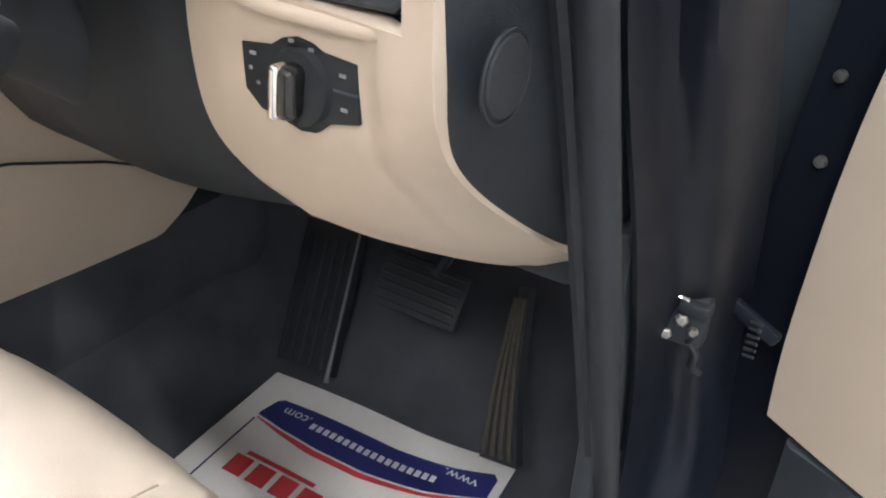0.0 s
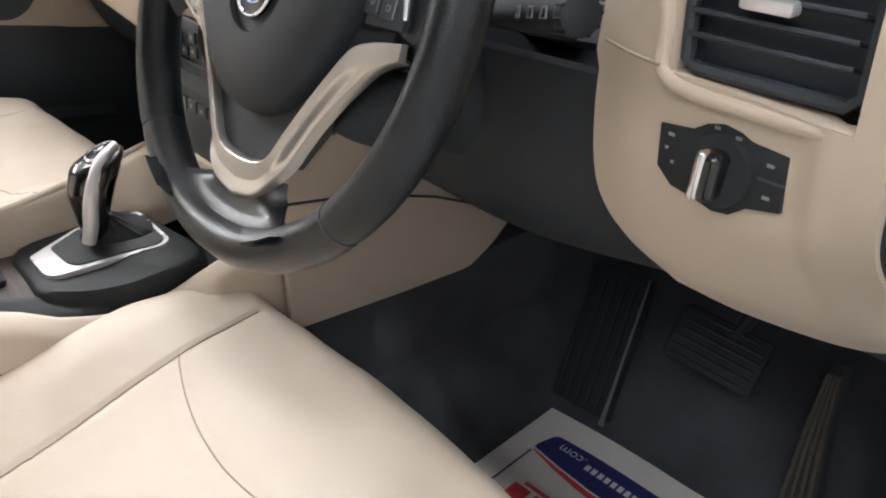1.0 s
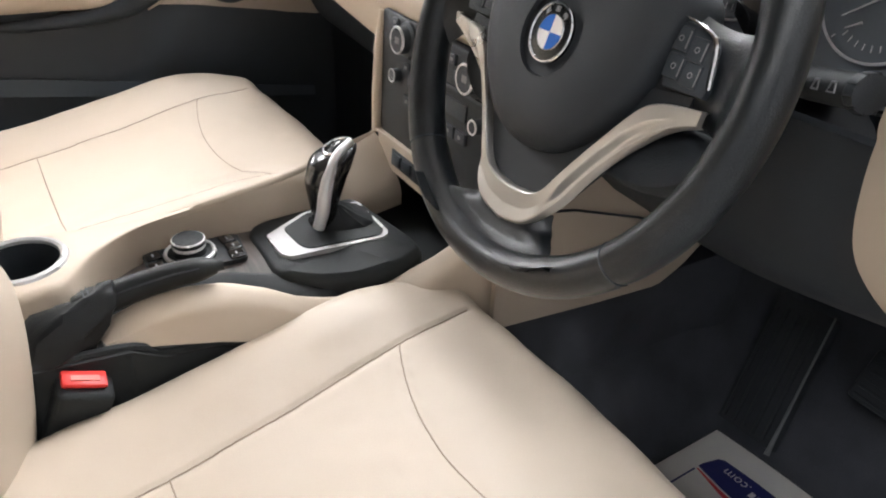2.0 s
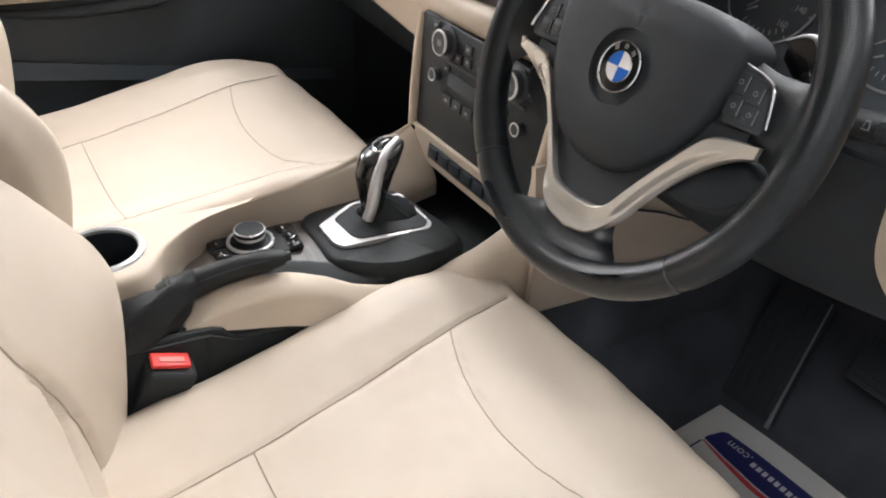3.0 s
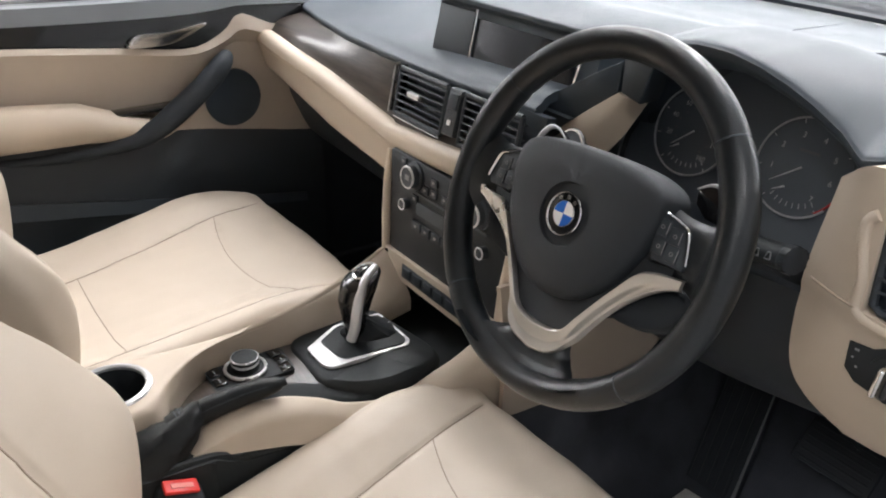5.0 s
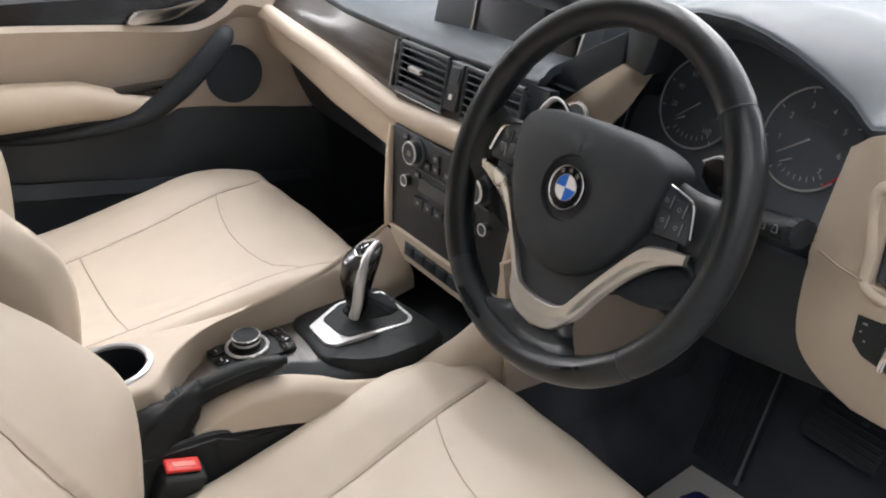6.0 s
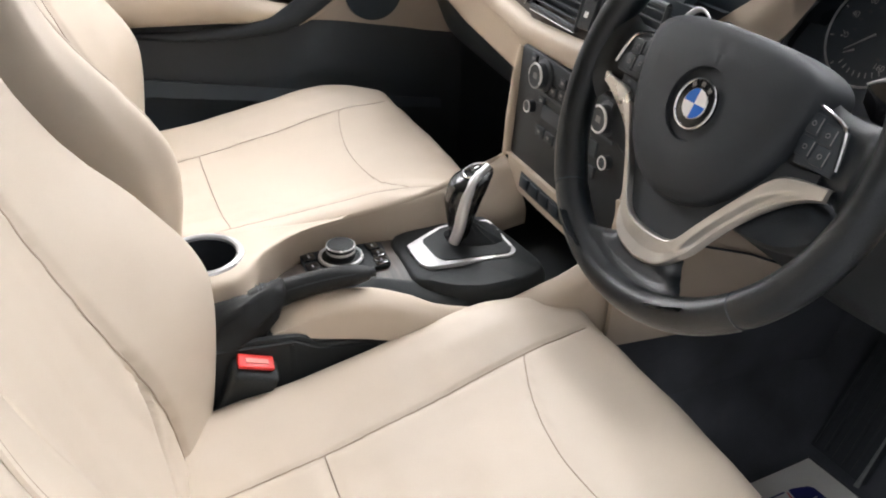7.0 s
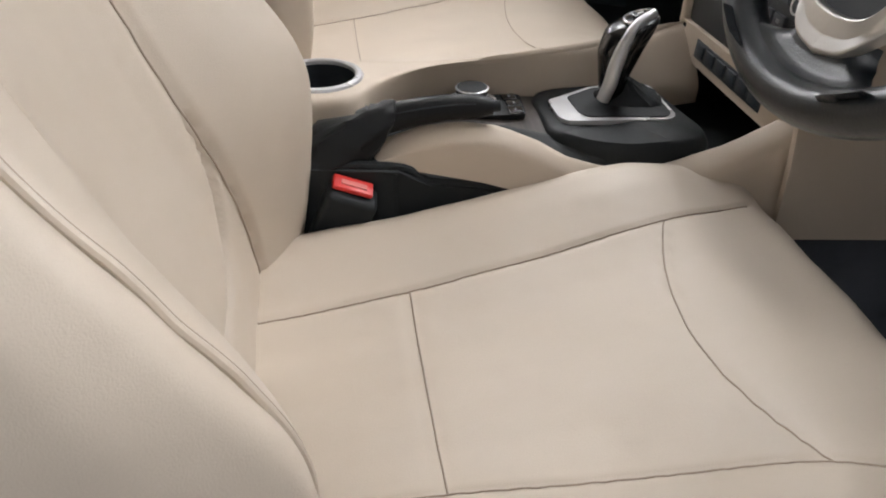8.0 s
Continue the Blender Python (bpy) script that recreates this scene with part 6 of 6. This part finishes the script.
# window
g = rows_grid([[(PX - 0.005, -0.75, 1.03), (PX - 0.005, 0.0, 1.02), (PX - 0.005, 0.62, 1.01)], [(PX + 0.03, -0.75, 1.28), (PX + 0.03, -0.1, 1.28), (PX + 0.03, 0.40, 1.25)], [(PX + 0.075, -0.75, 1.49), (PX + 0.075, -0.3, 1.49), (PX + 0.075, 0.05, 1.46)]], 8, 8)
bm = slab(blank(), g, 0.004)
wd = part("window_pane", bm, GLASS, pdoor, "clear side window")
wd.visible_shadow = False

# ---- foot well ----
pedal = thing("brake_pedal", (0.09, 0.55, 0.45), "black rubber brake pedal with worn ribs", "pedal")
bq = Matrix.Rotation(radians(-38), 3, "X") @ Matrix.Rotation(radians(10), 3, "Z")
bm = blank()
box(bm, (0.088, 0.510, 0.522), (0.115, 0.014, 0.070), 0.006, bq)
pad = part("pad", bm, RUBBER, pedal)
for k in range(6):
    bm = blank()
    c = Vector((0.088, 0.510, 0.522)) + bq @ Vector((0.0, -0.008, -0.028 + 0.011 * k))
    box(bm, c, (0.10, 0.004, 0.004), 0.001, bq)
    part("rib", bm, RUBBER, pad)
bm = blank()
tube(bm, spline([(0.10, 0.522, 0.54), (0.11, 0.58, 0.60), (0.11, 0.62, 0.70), (0.10, 0.62, 0.80)], 12), 0.008, 8)
part("arm", bm, DARK, pedal)
gas = thing("accelerator_pedal", (0.24, 0.42, 0.33), "long black accelerator pedal with ribs on the floor", "pedal")
bm = blank()
pa, pb = np.array([0.228, 0.50, 0.585]), np.array([0.250, 0.430, 0.395])
pw = np.array([0.019, -0.003, 0.006])
g = np.array([[pa * (1 - v) + pb * v + pw * u * (0.35 + 1.0 * v) + np.array([0, -0.010 * math.sin(math.pi * v), 0]) for u in (-1, 0, 1)] for v in np.linspace(0, 1, 10)])
slab(bm, g, 0.012)
plate = part("plate", bm, RUBBER, gas)
for k in range(4):
    bm = blank()
    u = -0.7 + k * 0.47
    tube(bm, [pa * (1 - v) + pb * v + pw * u * (0.35 + 1.0 * v) + np.array([0, -0.004 - 0.010 * math.sin(math.pi * v), 0.001]) for v in np.linspace(0.05, 0.95, 8)], 0.0032, 6)
    part("rib", bm, DUST, plate, "dusty worn rib")
rest = thing("foot_rest", (-0.09, 0.5, 0.33), "black ribbed foot rest with a pale worn edge", "foot rest")
ra, rb = np.array([-0.122, 0.600, 0.50]), np.array([-0.090, 0.484, 0.335])
rw = np.array([0.045, 0.004, 0.0])
bm = blank()
slab(bm, np.array([[ra * (1 - v) + rb * v + rw * u for u in (-1, 0, 1)] for v in np.linspace(0, 1, 8)]), 0.02)
pl = part("plate", bm, RUBBER, rest)
for k in range(5):
    bm = blank()
    u = -0.8 + 0.36 * k
    tube(bm, [ra * (1 - v) + rb * v + rw * u + np.array([0, -0.003, 0.0]) for v in np.linspace(0.08, 0.96, 6)], 0.0028, 6)
    part("rib", bm, RUBBER, pl)
bm = blank()
tube(bm, spline([(-0.076, 0.600, 0.505), (-0.064, 0.556, 0.445), (-0.050, 0.504, 0.373), (-0.043, 0.478, 0.334)], 14), (0.0016, 0.002, 0.0024, 0.0040), 8)
part("edge_strip", bm, LEDGE, rest, "grey worn edge strip")

# paper mat, printed, curling a little
mat = thing("paper_mat", (0.07, 0.3, FLOOR_Z), "white printed paper floor mat with navy and red bands", "paper mat")
MA, MB = np.array([-0.118, 0.462]), np.array([0.250, 0.490])
mu = (MB - MA) / np.linalg.norm(MB - MA)
mv = np.array([mu[1], -mu[0]])


def on_mat(a, b, lift=0.0):
    """a along the front edge, b towards the seat, in metres."""
    p = MA + mu * a + mv * b
    z = FLOOR_Z + 0.008 + 0.001 * np.clip(1 - b / 0.10, 0, 1) ** 2 + 0.02 * np.clip((a - 0.22) / 0.15, 0, 1) ** 1.5 * np.clip(1 - b / 0.3, 0, 1) + 0.004 * math.sin(14 * a + 5 * b)
    return np.array([p[0], p[1], z + lift])


def mat_sheet(name, poly, lift, material, label="", parent=None):
    """A printed patch given by its left and right sides, row by row."""
    g = np.array([[on_mat(a0 + (a1 - a0) * u, b0 + (b1 - b0) * u, lift) for u in np.linspace(0, 1, 24)] for (a0, b0), (a1, b1) in poly])
    return part(name, slab(blank(), g, 0.0004), material, parent or mat, label)


sheet_part = mat_sheet("sheet", [((0, b), (0.369, b)) for b in np.linspace(0, 0.46, 30)], 0.0, PAPER)
band_top = lambda a: np.interp(a, (0.035, 0.038, 0.045, 0.10, 0.22, 0.30, 0.350, 0.357), (0.074, 0.056, 0.044, 0.042, 0.041, 0.035, 0.026, 0.034))
band_low = lambda a: np.interp(a, (0.035, 0.08, 0.136, 0.203, 0.285, 0.357), (0.082, 0.090, 0.095, 0.094, 0.083, 0.064))


def band(name, a0, a1, top, low, material, lift):
    g = np.array([[on_mat(a, top(a) + (low(a) - top(a)) * k, lift) for a in np.linspace(a0, a1, 48)] for k in np.linspace(0, 1, 5)])
    return part(name, slab(blank(), g, 0.0004), material, sheet_part)


band("navy_band", 0.035, 0.357, band_top, band_low, NAVY, 0.0012)
band("red_band", 0.037, 0.352, lambda a: band_low(a) + 0.0035, lambda a: band_low(a) + 0.0035 + np.interp(a, (0.037, 0.12, 0.2, 0.35), (0.002, 0.009, 0.008, 0.003)), REDINK, 0.0014)
for words, a, b in (("www.", 0.318, 0.049), (".com", 0.083, 0.0625)):
    bm = blank()
    text(bm, words, 0.0215, on_mat(a, b, 0.0034), (-mu[0], -mu[1], 0.0), (mv[0], mv[1], 0.0))
    part("web_letters", bm, PAPER, sheet_part)
for k in range(18):
    a = 0.108 + 0.0102 * k
    mat_sheet("web_bar", [((a, b), (a + 0.0068, b)) for b in (0.0615 - 0.045 * max(0, a - 0.19), 0.0715 - 0.045 * max(0, a - 0.19))], 0.0022, PAPER, parent=sheet_part)
for k in range(4):
    a = 0.060 + 0.034 * k
    mat_sheet("logo_bar", [((a, b), (a + 0.026, b)) for b in (0.150, 0.180)], 0.0012, REDINK, parent=sheet_part)
mat_sheet("small_print", [((0.07, b), (0.17, b)) for b in (0.140, 0.146)], 0.0012, REDINK, parent=sheet_part)
mat_sheet("frame_line", [((0.034, b), (0.0365, b)) for b in np.linspace(0.09, 0.44, 20)], 0.0012, NAVY, parent=sheet_part)
mat_sheet("logo_disc", [((0.20 - 0.035 * math.sin(t), 0.20 - 0.03 * math.cos(t)), (0.20 + 0.035 * math.sin(t), 0.20 - 0.03 * math.cos(t))) for t in np.linspace(0.15, math.pi - 0.15, 12)], 0.0012, NAVY, parent=sheet_part)
